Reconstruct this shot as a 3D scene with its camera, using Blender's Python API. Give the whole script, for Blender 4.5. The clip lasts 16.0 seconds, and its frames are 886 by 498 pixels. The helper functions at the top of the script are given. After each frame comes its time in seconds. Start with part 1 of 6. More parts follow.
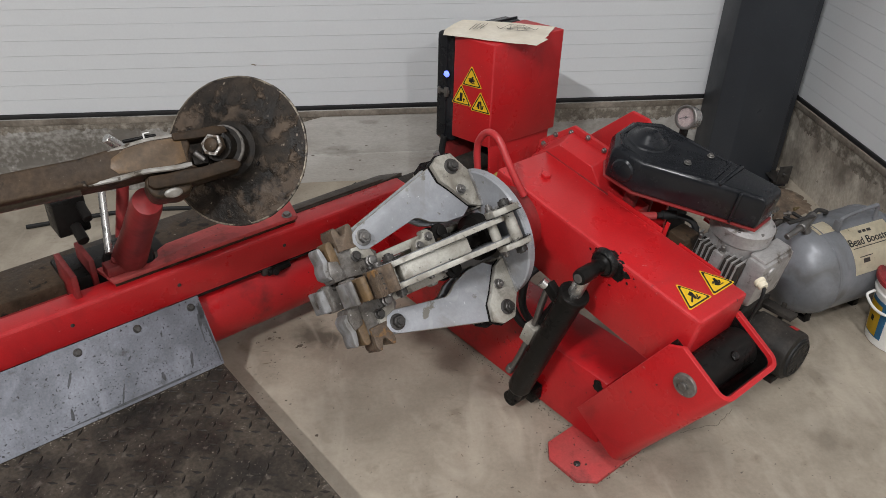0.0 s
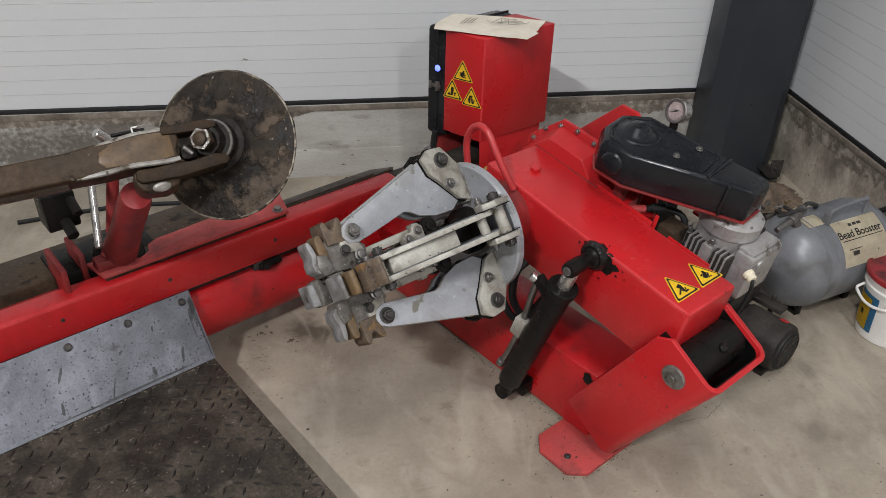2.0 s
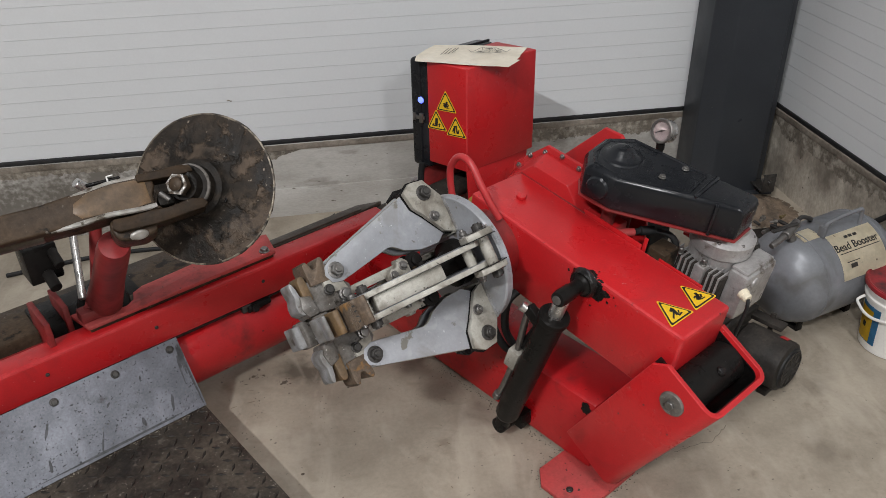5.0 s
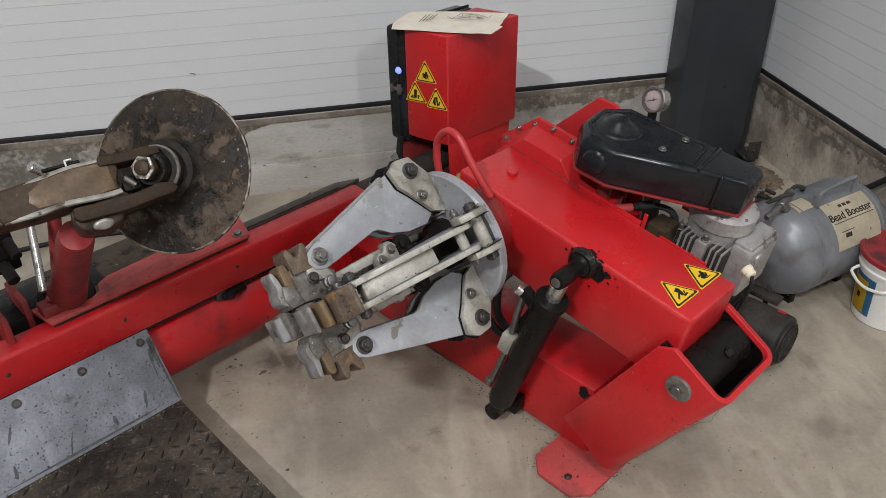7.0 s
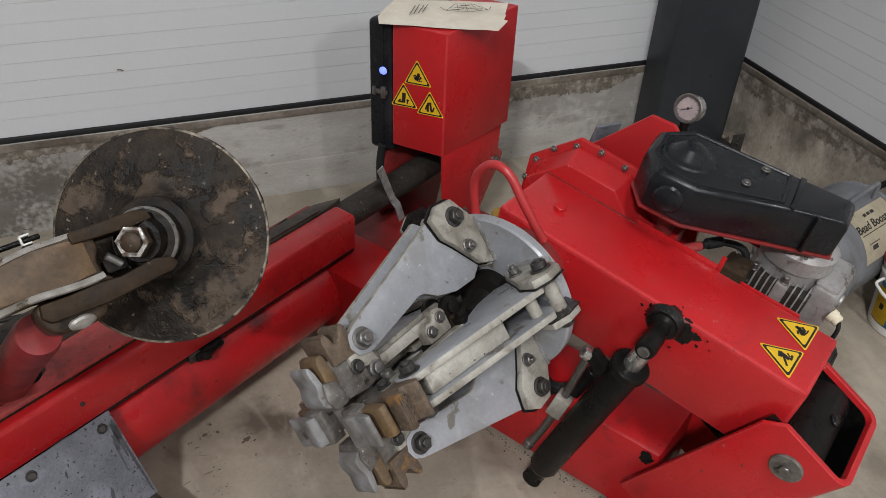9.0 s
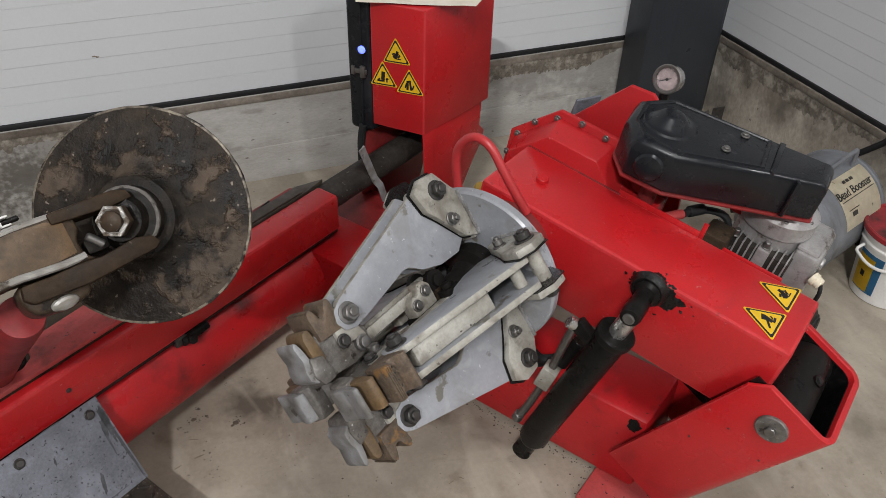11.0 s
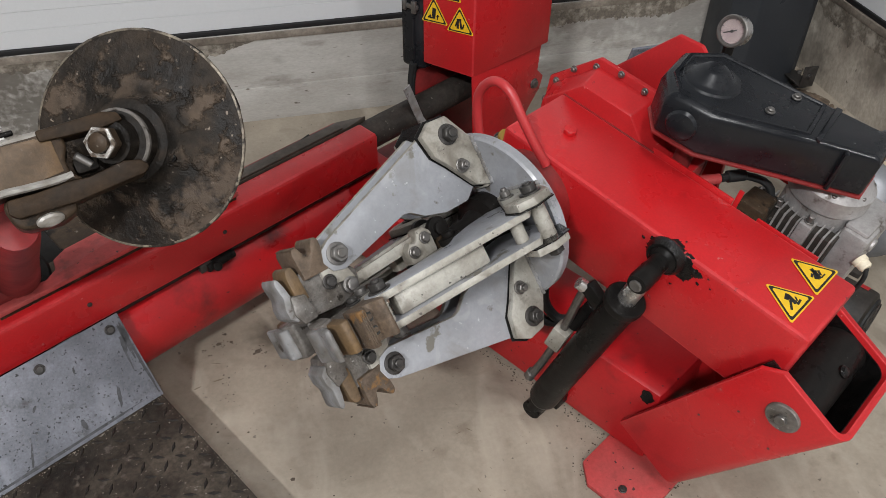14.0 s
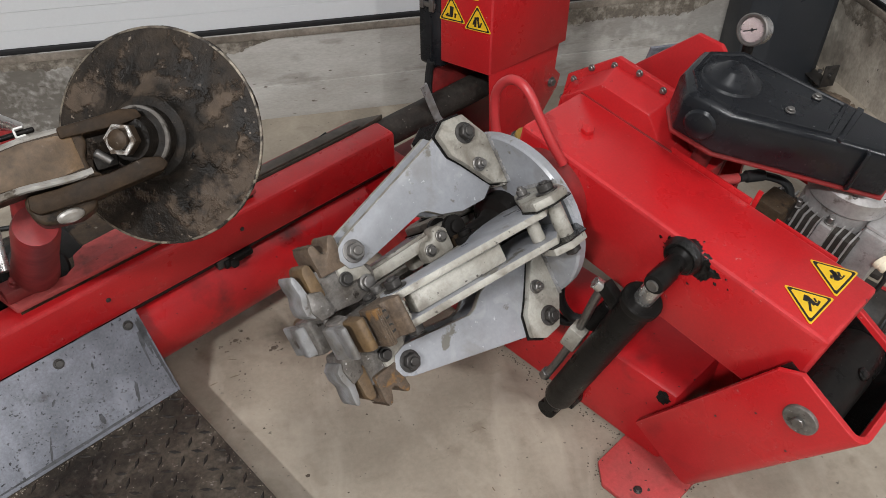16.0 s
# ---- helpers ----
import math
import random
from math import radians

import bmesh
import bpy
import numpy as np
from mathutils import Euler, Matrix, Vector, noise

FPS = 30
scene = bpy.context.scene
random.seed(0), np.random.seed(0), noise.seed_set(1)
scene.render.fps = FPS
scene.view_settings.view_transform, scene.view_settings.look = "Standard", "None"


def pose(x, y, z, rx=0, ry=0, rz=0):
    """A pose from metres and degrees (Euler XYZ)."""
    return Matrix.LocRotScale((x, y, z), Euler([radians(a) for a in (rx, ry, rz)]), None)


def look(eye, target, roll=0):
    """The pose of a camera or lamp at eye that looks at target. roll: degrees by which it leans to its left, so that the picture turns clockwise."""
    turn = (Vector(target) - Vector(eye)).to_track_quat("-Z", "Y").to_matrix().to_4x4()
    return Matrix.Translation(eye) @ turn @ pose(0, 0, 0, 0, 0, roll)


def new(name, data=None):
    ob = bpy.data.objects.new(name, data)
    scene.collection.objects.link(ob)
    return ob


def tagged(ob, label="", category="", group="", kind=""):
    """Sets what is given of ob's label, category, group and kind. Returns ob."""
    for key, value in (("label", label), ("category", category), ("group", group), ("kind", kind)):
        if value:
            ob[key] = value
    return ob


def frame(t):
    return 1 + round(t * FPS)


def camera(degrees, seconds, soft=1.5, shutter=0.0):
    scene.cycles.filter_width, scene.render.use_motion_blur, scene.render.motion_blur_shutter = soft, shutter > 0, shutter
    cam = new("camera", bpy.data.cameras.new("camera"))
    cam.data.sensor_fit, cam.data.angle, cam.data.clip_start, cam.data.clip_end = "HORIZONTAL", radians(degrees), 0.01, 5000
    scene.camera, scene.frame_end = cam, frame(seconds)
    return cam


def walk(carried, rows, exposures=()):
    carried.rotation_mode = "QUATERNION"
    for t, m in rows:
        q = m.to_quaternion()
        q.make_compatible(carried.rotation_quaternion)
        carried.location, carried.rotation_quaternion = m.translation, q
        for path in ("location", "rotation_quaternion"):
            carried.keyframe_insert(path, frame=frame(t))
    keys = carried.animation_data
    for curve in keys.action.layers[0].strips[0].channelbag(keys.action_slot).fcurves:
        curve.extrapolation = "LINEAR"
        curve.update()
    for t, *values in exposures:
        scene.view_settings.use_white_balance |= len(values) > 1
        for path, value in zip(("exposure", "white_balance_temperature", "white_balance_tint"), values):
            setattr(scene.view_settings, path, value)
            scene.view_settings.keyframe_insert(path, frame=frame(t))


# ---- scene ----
cam = camera(58.5, 16.0, 0.6)
PATH = [
    (0, (0.348, 0.595, 1.509), (0.601, 2.248, 0.412), 1.7),
    (0.5, (0.352, 0.594, 1.507), (0.604, 2.245, 0.406), 1.7),
    (1, (0.358, 0.592, 1.506), (0.613, 2.24, 0.401), 1.7),
    (1.5, (0.36, 0.591, 1.507), (0.617, 2.237, 0.4), 1.7),
    (2, (0.363, 0.588, 1.507), (0.624, 2.234, 0.401), 1.7),
    (2.5, (0.369, 0.586, 1.506), (0.631, 2.232, 0.399), 1.5),
    (3, (0.383, 0.59, 1.495), (0.637, 2.244, 0.4), 1.2),
    (5.3, (0.407, 0.616, 1.501), (0.67, 2.301, 0.457), -1.6),
    (5.5, (0.403, 0.614, 1.502), (0.683, 2.296, 0.456), -1.4),
    (6, (0.41, 0.622, 1.5), (0.791, 2.284, 0.454), -0.0),
    (6.5, (0.401, 0.643, 1.491), (0.794, 2.297, 0.439), -0.3),
    (7, (0.375, 0.726, 1.465), (0.707, 2.356, 0.354), -1.1),
    (7.5, (0.359, 0.912, 1.471), (0.648, 2.543, 0.35), -1.5),
    (8, (0.333, 1.035, 1.472), (0.646, 2.658, 0.346), -0.8),
    (8.5, (0.253, 1.115, 1.459), (0.785, 2.668, 0.316), 2.6),
    (9, (0.176, 1.149, 1.444), (0.766, 2.64, 0.25), 2.7),
    (9.2, (0.169, 1.163, 1.438), (0.753, 2.635, 0.216), 2.6),
    (11.3, (0.174, 1.126, 1.421), (0.798, 2.583, 0.202), 1.7),
    (11.5, (0.167, 1.122, 1.416), (0.793, 2.568, 0.184), 1.7),
    (12, (0.17, 1.127, 1.404), (0.798, 2.525, 0.119), 2.0),
    (12.5, (0.246, 1.128, 1.403), (0.856, 2.521, 0.103), 2.9),
    (13, (0.313, 1.13, 1.394), (0.768, 2.563, 0.075), 1.2),
    (13.5, (0.335, 1.128, 1.397), (0.718, 2.577, 0.073), 0.9),
    (14, (0.34, 1.123, 1.403), (0.693, 2.574, 0.072), 0.6),
    (14.5, (0.341, 1.117, 1.402), (0.683, 2.573, 0.074), 0.4),
    (15, (0.34, 1.119, 1.404), (0.679, 2.572, 0.073), 0.4),
    (15.5, (0.343, 1.121, 1.403), (0.669, 2.575, 0.07), 0.1),
    (16, (0.339, 1.123, 1.403), (0.653, 2.58, 0.069), 0.0),
]
walk(cam, [(t, look(e, g, r)) for t, e, g, r in PATH], [(0, 0.0), (7.5, 0.0), (9, -0.13), (11.5, 0.04), (13, 0.12), (16, 0.15)])

# world: an unlit hall, lamps only
world = bpy.data.worlds.new("hall")
scene.world = world
world.use_nodes = True
world.node_tree.nodes["Background"].inputs[0].default_value = (0.75, 0.8, 0.9, 1)
world.node_tree.nodes["Background"].inputs[1].default_value = 0.004


def overhead_lamp(x, y, z, sx, sy, watts, turn=0.0):
    data = bpy.data.lights.new("overhead_light", "AREA")
    data.shape, data.size, data.size_y, data.energy = "RECTANGLE", sx, sy, watts
    data.color = (0.99, 0.99, 1.0)
    ob = new("overhead_light", data)
    ob.matrix_world = pose(x, y, z, 0, 0, turn)
    return ob


overhead_lamp(1.4, -2.4, 3.6, 0.2, 0.8, 104)
overhead_lamp(-3.6, -4.1, 7.1, 0.25, 1.0, 810, 45)
# unseen fill lamp, added to brighten arm tops and the east wall
overhead_lamp(0.75, 0.9, 3.7, 0.25, 1.2, 42)


# ---- materials ----
def node_mat(name):
    m = bpy.data.materials.new(name)
    m.use_nodes = True
    t = m.node_tree
    return m, t.nodes, t.links, t.nodes["Principled BSDF"]


def surface(name, base, second, rough=0.5, metal=0.0, scale=6.0, amount=0.5, grain=60.0, grain_amt=0.15,
            bump=0.05, spots=None, spot_scale=25.0, spot_cut=0.62, rough_var=0.15, stretch=(1, 1, 1), coat=0.0, spot_soft=0.06,
            spec=0.5, specks=None, speck_scale=120.0, speck_cut=0.7, crust=0.0):
    """Two colours mixed by large clouds, darkened and lightened by a fine grain, with specks, bump and uneven gloss."""
    m, n, l, b = node_mat(name)
    co = n.new("ShaderNodeTexCoord")
    mp = n.new("ShaderNodeMapping")
    mp.inputs["Scale"].default_value = stretch
    l.new(co.outputs["Object"], mp.inputs["Vector"])

    def noise_of(s, detail=6.0, r=0.6):
        t = n.new("ShaderNodeTexNoise")
        t.inputs["Scale"].default_value, t.inputs["Detail"].default_value = s, detail
        t.inputs["Roughness"].default_value = r
        l.new(mp.outputs[0], t.inputs["Vector"])
        return t.outputs["Fac"]

    def ramp(src, lo, hi):
        r = n.new("ShaderNodeMapRange")
        r.inputs["From Min"].default_value, r.inputs["From Max"].default_value = lo, hi
        l.new(src, r.inputs["Value"])
        return r.outputs[0]

    def mix(fac, a, c, mode="MIX"):
        x = n.new("ShaderNodeMix")
        x.data_type, x.blend_type = "RGBA", mode
        for sock, val in ((x.inputs[0], fac), (x.inputs[6], a), (x.inputs[7], c)):
            if isinstance(val, (int, float)):
                sock.default_value = val
            elif isinstance(val, tuple):
                sock.default_value = (*val, 1)
            else:
                l.new(val, sock)
        return x.outputs[2]

    cloud = ramp(noise_of(scale), 0.5 - 0.25 / max(amount, 0.05) * 0.5, 0.5 + 0.25 / max(amount, 0.05) * 0.5)
    col = mix(cloud, base, second)
    fine = noise_of(grain, 4.0, 0.7)
    g = ramp(fine, 0.25, 0.75)
    gm = n.new("ShaderNodeMapRange")
    gm.inputs["To Min"].default_value, gm.inputs["To Max"].default_value = 1 - grain_amt, 1 + grain_amt
    l.new(g, gm.inputs["Value"])
    col = mix(1.0, col, gm.outputs[0], "MULTIPLY")
    height = fine
    if spots:
        sp = ramp(noise_of(spot_scale, 5.0, 0.6), spot_cut, spot_cut + spot_soft)
        col = mix(sp, col, spots)
        if crust:
            hm = n.new("ShaderNodeMath")
            hm.operation = "MULTIPLY_ADD"
            hm.inputs[1].default_value = crust
            l.new(sp, hm.inputs[0])
            l.new(fine, hm.inputs[2])
            height = hm.outputs[0]
    if specks:
        sp = ramp(noise_of(speck_scale, 2.0, 0.5), speck_cut, speck_cut + 0.05)
        col = mix(sp, col, specks)
    l.new(col, b.inputs["Base Color"])
    rr = n.new("ShaderNodeMapRange")
    rr.inputs["To Min"].default_value = max(rough - rough_var, 0.04)
    rr.inputs["To Max"].default_value = min(rough + rough_var, 1.0)
    l.new(cloud, rr.inputs["Value"])
    l.new(rr.outputs[0], b.inputs["Roughness"])
    b.inputs["Metallic"].default_value = metal
    b.inputs["Coat Weight"].default_value = coat
    b.inputs["Specular IOR Level"].default_value = spec
    if bump:
        bp = n.new("ShaderNodeBump")
        bp.inputs["Strength"].default_value, bp.inputs["Distance"].default_value = bump, 0.004
        l.new(height, bp.inputs["Height"])
        l.new(bp.outputs[0], b.inputs["Normal"])
    return m


def plain(name, col, rough=0.5, metal=0.0):
    return surface(name, col, tuple(c * 0.85 for c in col), rough, metal, scale=20, grain_amt=0.08, bump=0.02, rough_var=0.08)


RED = surface("red_paint", (0.49, 0.0135, 0.0168), (0.41, 0.0115, 0.0142), 0.36, scale=5, amount=0.8, grain=210, grain_amt=0.11, bump=0.025,
              spots=(0.10, 0.012, 0.012), spot_scale=48, spot_cut=0.70, specks=(0.50, 0.16, 0.15), speck_scale=95, speck_cut=0.735)
# lighter red for edges: rubbed paint plus a painted edge highlight
RED_EDGE = surface("rubbed_highlit_red_edge", (0.54, 0.036, 0.040), (0.46, 0.016, 0.020), 0.45, scale=16, amount=0.9, grain=120, grain_amt=0.15, bump=0.04,
                   spots=(0.12, 0.02, 0.02), spot_scale=40, spot_cut=0.66)
RED_DUSTY = surface("dusty_red_paint", (0.47, 0.05, 0.05), (0.32, 0.055, 0.05), 0.6, scale=7, amount=0.8, grain=150, grain_amt=0.16,
                    bump=0.05, spots=(0.10, 0.022, 0.02), spot_scale=16, spot_cut=0.55, spot_soft=0.2, specks=(0.05, 0.02, 0.018), speck_scale=80, speck_cut=0.68)
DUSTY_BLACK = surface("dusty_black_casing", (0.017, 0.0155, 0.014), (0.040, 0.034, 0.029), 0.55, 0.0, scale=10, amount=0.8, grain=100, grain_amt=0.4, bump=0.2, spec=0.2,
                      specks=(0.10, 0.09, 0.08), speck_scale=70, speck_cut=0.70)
RED_BASE = surface("grimed_red_paint", (0.46, 0.0095, 0.013), (0.37, 0.008, 0.011), 0.38, scale=5, amount=0.8, grain=130, grain_amt=0.09, bump=0.03,
                   spots=(0.07, 0.009, 0.009), spot_scale=7, spot_cut=0.53, spot_soft=0.2, specks=(0.04, 0.008, 0.008), speck_scale=75, speck_cut=0.70)
# darker cloudy red for rear, lower and small inner parts
RED_DARK = surface("dark_red_paint", (0.30, 0.014, 0.016), (0.12, 0.02, 0.018), 0.5, scale=6, amount=0.6, grain=90, grain_amt=0.2, bump=0.04)
GREY_PAINT = surface("grey_cast_paint", (0.345, 0.355, 0.382), (0.27, 0.275, 0.29), 0.42, 0.12, scale=7, amount=0.9, grain=120, grain_amt=0.08,
                     bump=0.04, spots=(0.16, 0.150, 0.130), spot_scale=15, spot_cut=0.625, spot_soft=0.035, specks=(0.52, 0.53, 0.55), speck_scale=130, speck_cut=0.70)
GREY_WORN = surface("worn_grey_steel", (0.42, 0.405, 0.36), (0.27, 0.25, 0.212), 0.50, 0.1, scale=12, amount=0.9, grain=150, grain_amt=0.16,
                    bump=0.12, spots=(0.085, 0.07, 0.054), spot_scale=22, spot_cut=0.59, spot_soft=0.14, specks=(0.06, 0.052, 0.045), speck_scale=110, speck_cut=0.68)
CLAW_M = surface("pale_rubbed_steel", (0.29, 0.29, 0.295), (0.145, 0.135, 0.122), 0.55, 0.1, scale=30, amount=1.0, grain=120, grain_amt=0.3, bump=0.5,
                 spots=(0.07, 0.055, 0.045), spot_scale=40, spot_cut=0.62, spot_soft=0.08)
TAR_M = surface("dried_tar", (0.030, 0.030, 0.032), (0.075, 0.077, 0.085), 0.5, 0.0, scale=60, amount=0.9, grain=140, grain_amt=0.4, bump=0.2)
FORK_M = surface("oily_scuffed_steel", (0.16, 0.14, 0.115), (0.070, 0.052, 0.034), 0.4, 0.4, scale=9, amount=0.9, grain=110, grain_amt=0.3, bump=0.15,
                 spots=(0.04, 0.03, 0.02), spot_scale=20, spot_cut=0.60, spot_soft=0.12, specks=(0.42, 0.40, 0.36), speck_scale=60, speck_cut=0.68)
CAST = surface("bare_cast_steel", (0.20, 0.187, 0.174), (0.095, 0.081, 0.067), 0.55, 0.25, scale=22, amount=0.8, grain=90, grain_amt=0.4, bump=0.6,
               spots=(0.035, 0.028, 0.022), spot_scale=45, spot_cut=0.60, specks=(0.42, 0.40, 0.38), speck_scale=100, speck_cut=0.70)
RUST = surface("rusty_steel", (0.145, 0.102, 0.069), (0.085, 0.063, 0.046), 0.65, 0.15, scale=24, amount=0.8, grain=110, grain_amt=0.38, bump=0.55,
               spots=(0.22, 0.115, 0.04), spot_scale=24, spot_cut=0.60, specks=(0.20, 0.18, 0.16), speck_scale=120, speck_cut=0.69)
RIDGE_M = surface("rubbed_white_steel", (0.40, 0.385, 0.36), (0.16, 0.14, 0.115), 0.45, 0.3, scale=30, amount=0.9, grain=120, grain_amt=0.3, bump=0.25,
                  spots=(0.07, 0.055, 0.04), spot_scale=36, spot_cut=0.58)
OILED = surface("oily_brown_steel", (0.030, 0.022, 0.0155), (0.062, 0.040, 0.024), 0.45, 0.1, scale=11, amount=0.8, grain=80, grain_amt=0.4, bump=0.22,
                spots=(0.012, 0.010, 0.008), spot_scale=22, spot_cut=0.58, spec=0.18, specks=(0.16, 0.14, 0.12), speck_scale=85, speck_cut=0.71)
STRIP_M = surface("brown_oily_strip", (0.085, 0.070, 0.056), (0.045, 0.036, 0.028), 0.45, 0.1, scale=9, amount=0.8, grain=90, grain_amt=0.35, bump=0.15, spec=0.35)
OCHRE_RUST = surface("ochre_rubbed_rust", (0.165, 0.103, 0.048), (0.11, 0.074, 0.044), 0.6, 0.1, scale=30, amount=0.9, grain=110, grain_amt=0.3, bump=0.25,
                     spots=(0.25, 0.23, 0.21), spot_scale=30, spot_cut=0.62, spot_soft=0.1)
NUT_M = surface("chipped_bright_nut", (0.50, 0.48, 0.45), (0.10, 0.075, 0.055), 0.35, 0.4, scale=70, amount=1.6, grain=160, grain_amt=0.4, bump=0.5)
PRONG_M = surface("black_brown_oily_steel", (0.020, 0.0135, 0.0088), (0.044, 0.028, 0.0165), 0.5, 0.0, scale=14, amount=0.8, grain=80, grain_amt=0.4, bump=0.25,
                  spec=0.12, specks=(0.14, 0.12, 0.10), speck_scale=85, speck_cut=0.71)
OILED_FIELD = surface("brown_oil_film", (0.150, 0.088, 0.040), (0.075, 0.048, 0.026), 0.40, 0.1, scale=12, amount=0.8, grain=90, grain_amt=0.3, bump=0.18, spec=0.45,
                      spots=(0.20, 0.17, 0.14), spot_scale=26, spot_cut=0.66, spot_soft=0.1)
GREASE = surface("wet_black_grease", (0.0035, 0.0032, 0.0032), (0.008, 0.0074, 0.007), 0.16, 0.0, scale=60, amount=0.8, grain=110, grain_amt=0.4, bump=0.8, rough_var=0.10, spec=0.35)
DISC_M = surface("worn_dark_disc_steel", (0.0105, 0.0080, 0.0063), (0.037, 0.0275, 0.0198), 0.6, 0.0, scale=13, amount=0.9, grain=48, grain_amt=0.55,
                 bump=1.0, spots=(0.088, 0.064, 0.046), spot_scale=23, spot_cut=0.535, spot_soft=0.09, spec=0.22, specks=(0.22, 0.18, 0.145), speck_scale=110, speck_cut=0.69, crust=0.8)
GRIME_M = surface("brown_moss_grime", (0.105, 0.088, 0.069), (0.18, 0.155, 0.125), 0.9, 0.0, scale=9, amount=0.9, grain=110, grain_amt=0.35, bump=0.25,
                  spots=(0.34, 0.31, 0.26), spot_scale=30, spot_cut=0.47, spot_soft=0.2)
GREASY_DISC = surface("greasy_black_hub", (0.0075, 0.0062, 0.0052), (0.017, 0.0135, 0.0105), 0.45, 0.0, scale=22, amount=0.9, grain=80, grain_amt=0.5, bump=0.45,
                      spots=(0.045, 0.036, 0.028), spot_scale=40, spot_cut=0.64, spec=0.15)
RIM_M = surface("rubbed_disc_rim", (0.30, 0.26, 0.20), (0.06, 0.048, 0.038), 0.45, 0.4, scale=45, amount=0.9, grain=120, grain_amt=0.4, bump=0.2,
                spots=(0.025, 0.02, 0.016), spot_scale=38, spot_cut=0.53)
BLACK_STEEL = surface("black_greasy_steel", (0.0068, 0.0065, 0.0063), (0.013, 0.0115, 0.0105), 0.33, 0.0, scale=14, amount=0.7, grain=90, grain_amt=0.35, bump=0.12,
                      spots=(0.03, 0.027, 0.024), spot_scale=60, spot_cut=0.70, spec=0.10, specks=(0.10, 0.095, 0.09), speck_scale=150, speck_cut=0.735)
BLACK_PLASTIC = surface("black_moulded_plastic", (0.0080, 0.0088, 0.0108), (0.0125, 0.0136, 0.0160), 0.23, scale=12, amount=0.7, grain=220,
                        grain_amt=0.15, bump=0.06, spots=(0.028, 0.029, 0.032), spot_scale=9, spot_cut=0.60, spot_soft=0.25, spec=0.30, specks=(0.09, 0.09, 0.09), speck_scale=120, speck_cut=0.735)
RUBBER = surface("black_rubber", (0.009, 0.009, 0.0095), (0.02, 0.02, 0.02), 0.6, scale=30, grain_amt=0.2, bump=0.05, spec=0.3)
BOLT = surface("zinc_bolt", (0.28, 0.27, 0.26), (0.13, 0.12, 0.11), 0.4, 0.8, scale=60, grain_amt=0.2, bump=0.05)
BOLT_DARK = surface("black_oxide_bolt", (0.045, 0.042, 0.04), (0.08, 0.075, 0.07), 0.42, 0.6, scale=60, grain_amt=0.2, bump=0.05)
BRIGHT = surface("bright_steel", (0.62, 0.61, 0.59), (0.40, 0.38, 0.36), 0.28, 0.85, scale=60, grain_amt=0.15, bump=0.05)
ALU = surface("cast_aluminium", (0.47, 0.455, 0.45), (0.31, 0.295, 0.285), 0.42, 0.45, scale=14, amount=0.9, grain=130, grain_amt=0.16, bump=0.12,
              spots=(0.12, 0.10, 0.085), spot_scale=30, spot_cut=0.60, spot_soft=0.1)
SHEET_M = surface("galvanised_sheet", (0.225, 0.235, 0.268), (0.135, 0.141, 0.162), 0.48, 0.2, scale=7, amount=0.9, grain=190, grain_amt=0.24,
                  bump=0.14, spots=(0.06, 0.058, 0.06), spot_scale=24, spot_cut=0.60, spot_soft=0.16, specks=(0.035, 0.035, 0.038), speck_scale=140, speck_cut=0.645)
DROPLET_M = surface("dried_mud_droplet", (0.075, 0.076, 0.082), (0.16, 0.165, 0.18), 0.35, 0.1, scale=40, amount=0.9, grain=140, grain_amt=0.3, bump=0.1)
TREAD = surface("dirty_tread_plate", (0.026, 0.022, 0.018), (0.090, 0.074, 0.057), 0.5, 0.2, scale=9, amount=0.95, grain=110, grain_amt=0.55, bump=0.3,
                spots=(0.14, 0.12, 0.10), spot_scale=34, spot_cut=0.60, spot_soft=0.1, spec=0.35, specks=(0.24, 0.21, 0.18), speck_scale=120, speck_cut=0.68)
# lugs of the worn pattern, set darker than the plate
LUG_M = surface("dark_worn_lug", (0.030, 0.025, 0.021), (0.016, 0.013, 0.011), 0.5, 0.2, scale=9, amount=0.9, grain=110, grain_amt=0.4, bump=0.2)
TANK_M = surface("grey_tank_paint", (0.215, 0.223, 0.24), (0.145, 0.150, 0.160), 0.46, 0.2, scale=8, amount=0.8, grain=120, grain_amt=0.06,
                 bump=0.02, spots=(0.10, 0.10, 0.10), spot_scale=50, spot_cut=0.73)
COLUMN_M = surface("dark_grey_column_paint", (0.038, 0.042, 0.048), (0.030, 0.0335, 0.039), 0.42, scale=4, amount=0.6, grain=160, grain_amt=0.1, bump=0.02, spec=0.3,
                   specks=(0.06, 0.06, 0.06), speck_scale=60, speck_cut=0.74)
WHITE_PLASTIC = surface("white_bucket_plastic", (0.74, 0.73, 0.70), (0.66, 0.65, 0.61), 0.4, scale=9, amount=0.5, grain=120, grain_amt=0.05,
                        bump=0.02, spots=(0.32, 0.29, 0.25), spot_scale=30, spot_cut=0.72)
LID_RED = surface("stained_red_lid", (0.34, 0.022, 0.028), (0.17, 0.018, 0.02), 0.42, scale=9, amount=0.5, grain_amt=0.12, bump=0.04,
                  spots=(0.03, 0.018, 0.018), spot_scale=8, spot_cut=0.50, spot_soft=0.14)
YELLOW = plain("yellow_sticker", (0.80, 0.50, 0.02), 0.4)
INK = plain("black_ink", (0.012, 0.012, 0.012), 0.5)
PAPER = surface("stained_paper", (0.76, 0.71, 0.61), (0.62, 0.55, 0.44), 0.8, scale=12, amount=0.5, grain_amt=0.08, bump=0.04,
                spots=(0.38, 0.31, 0.22), spot_scale=34, spot_cut=0.70)
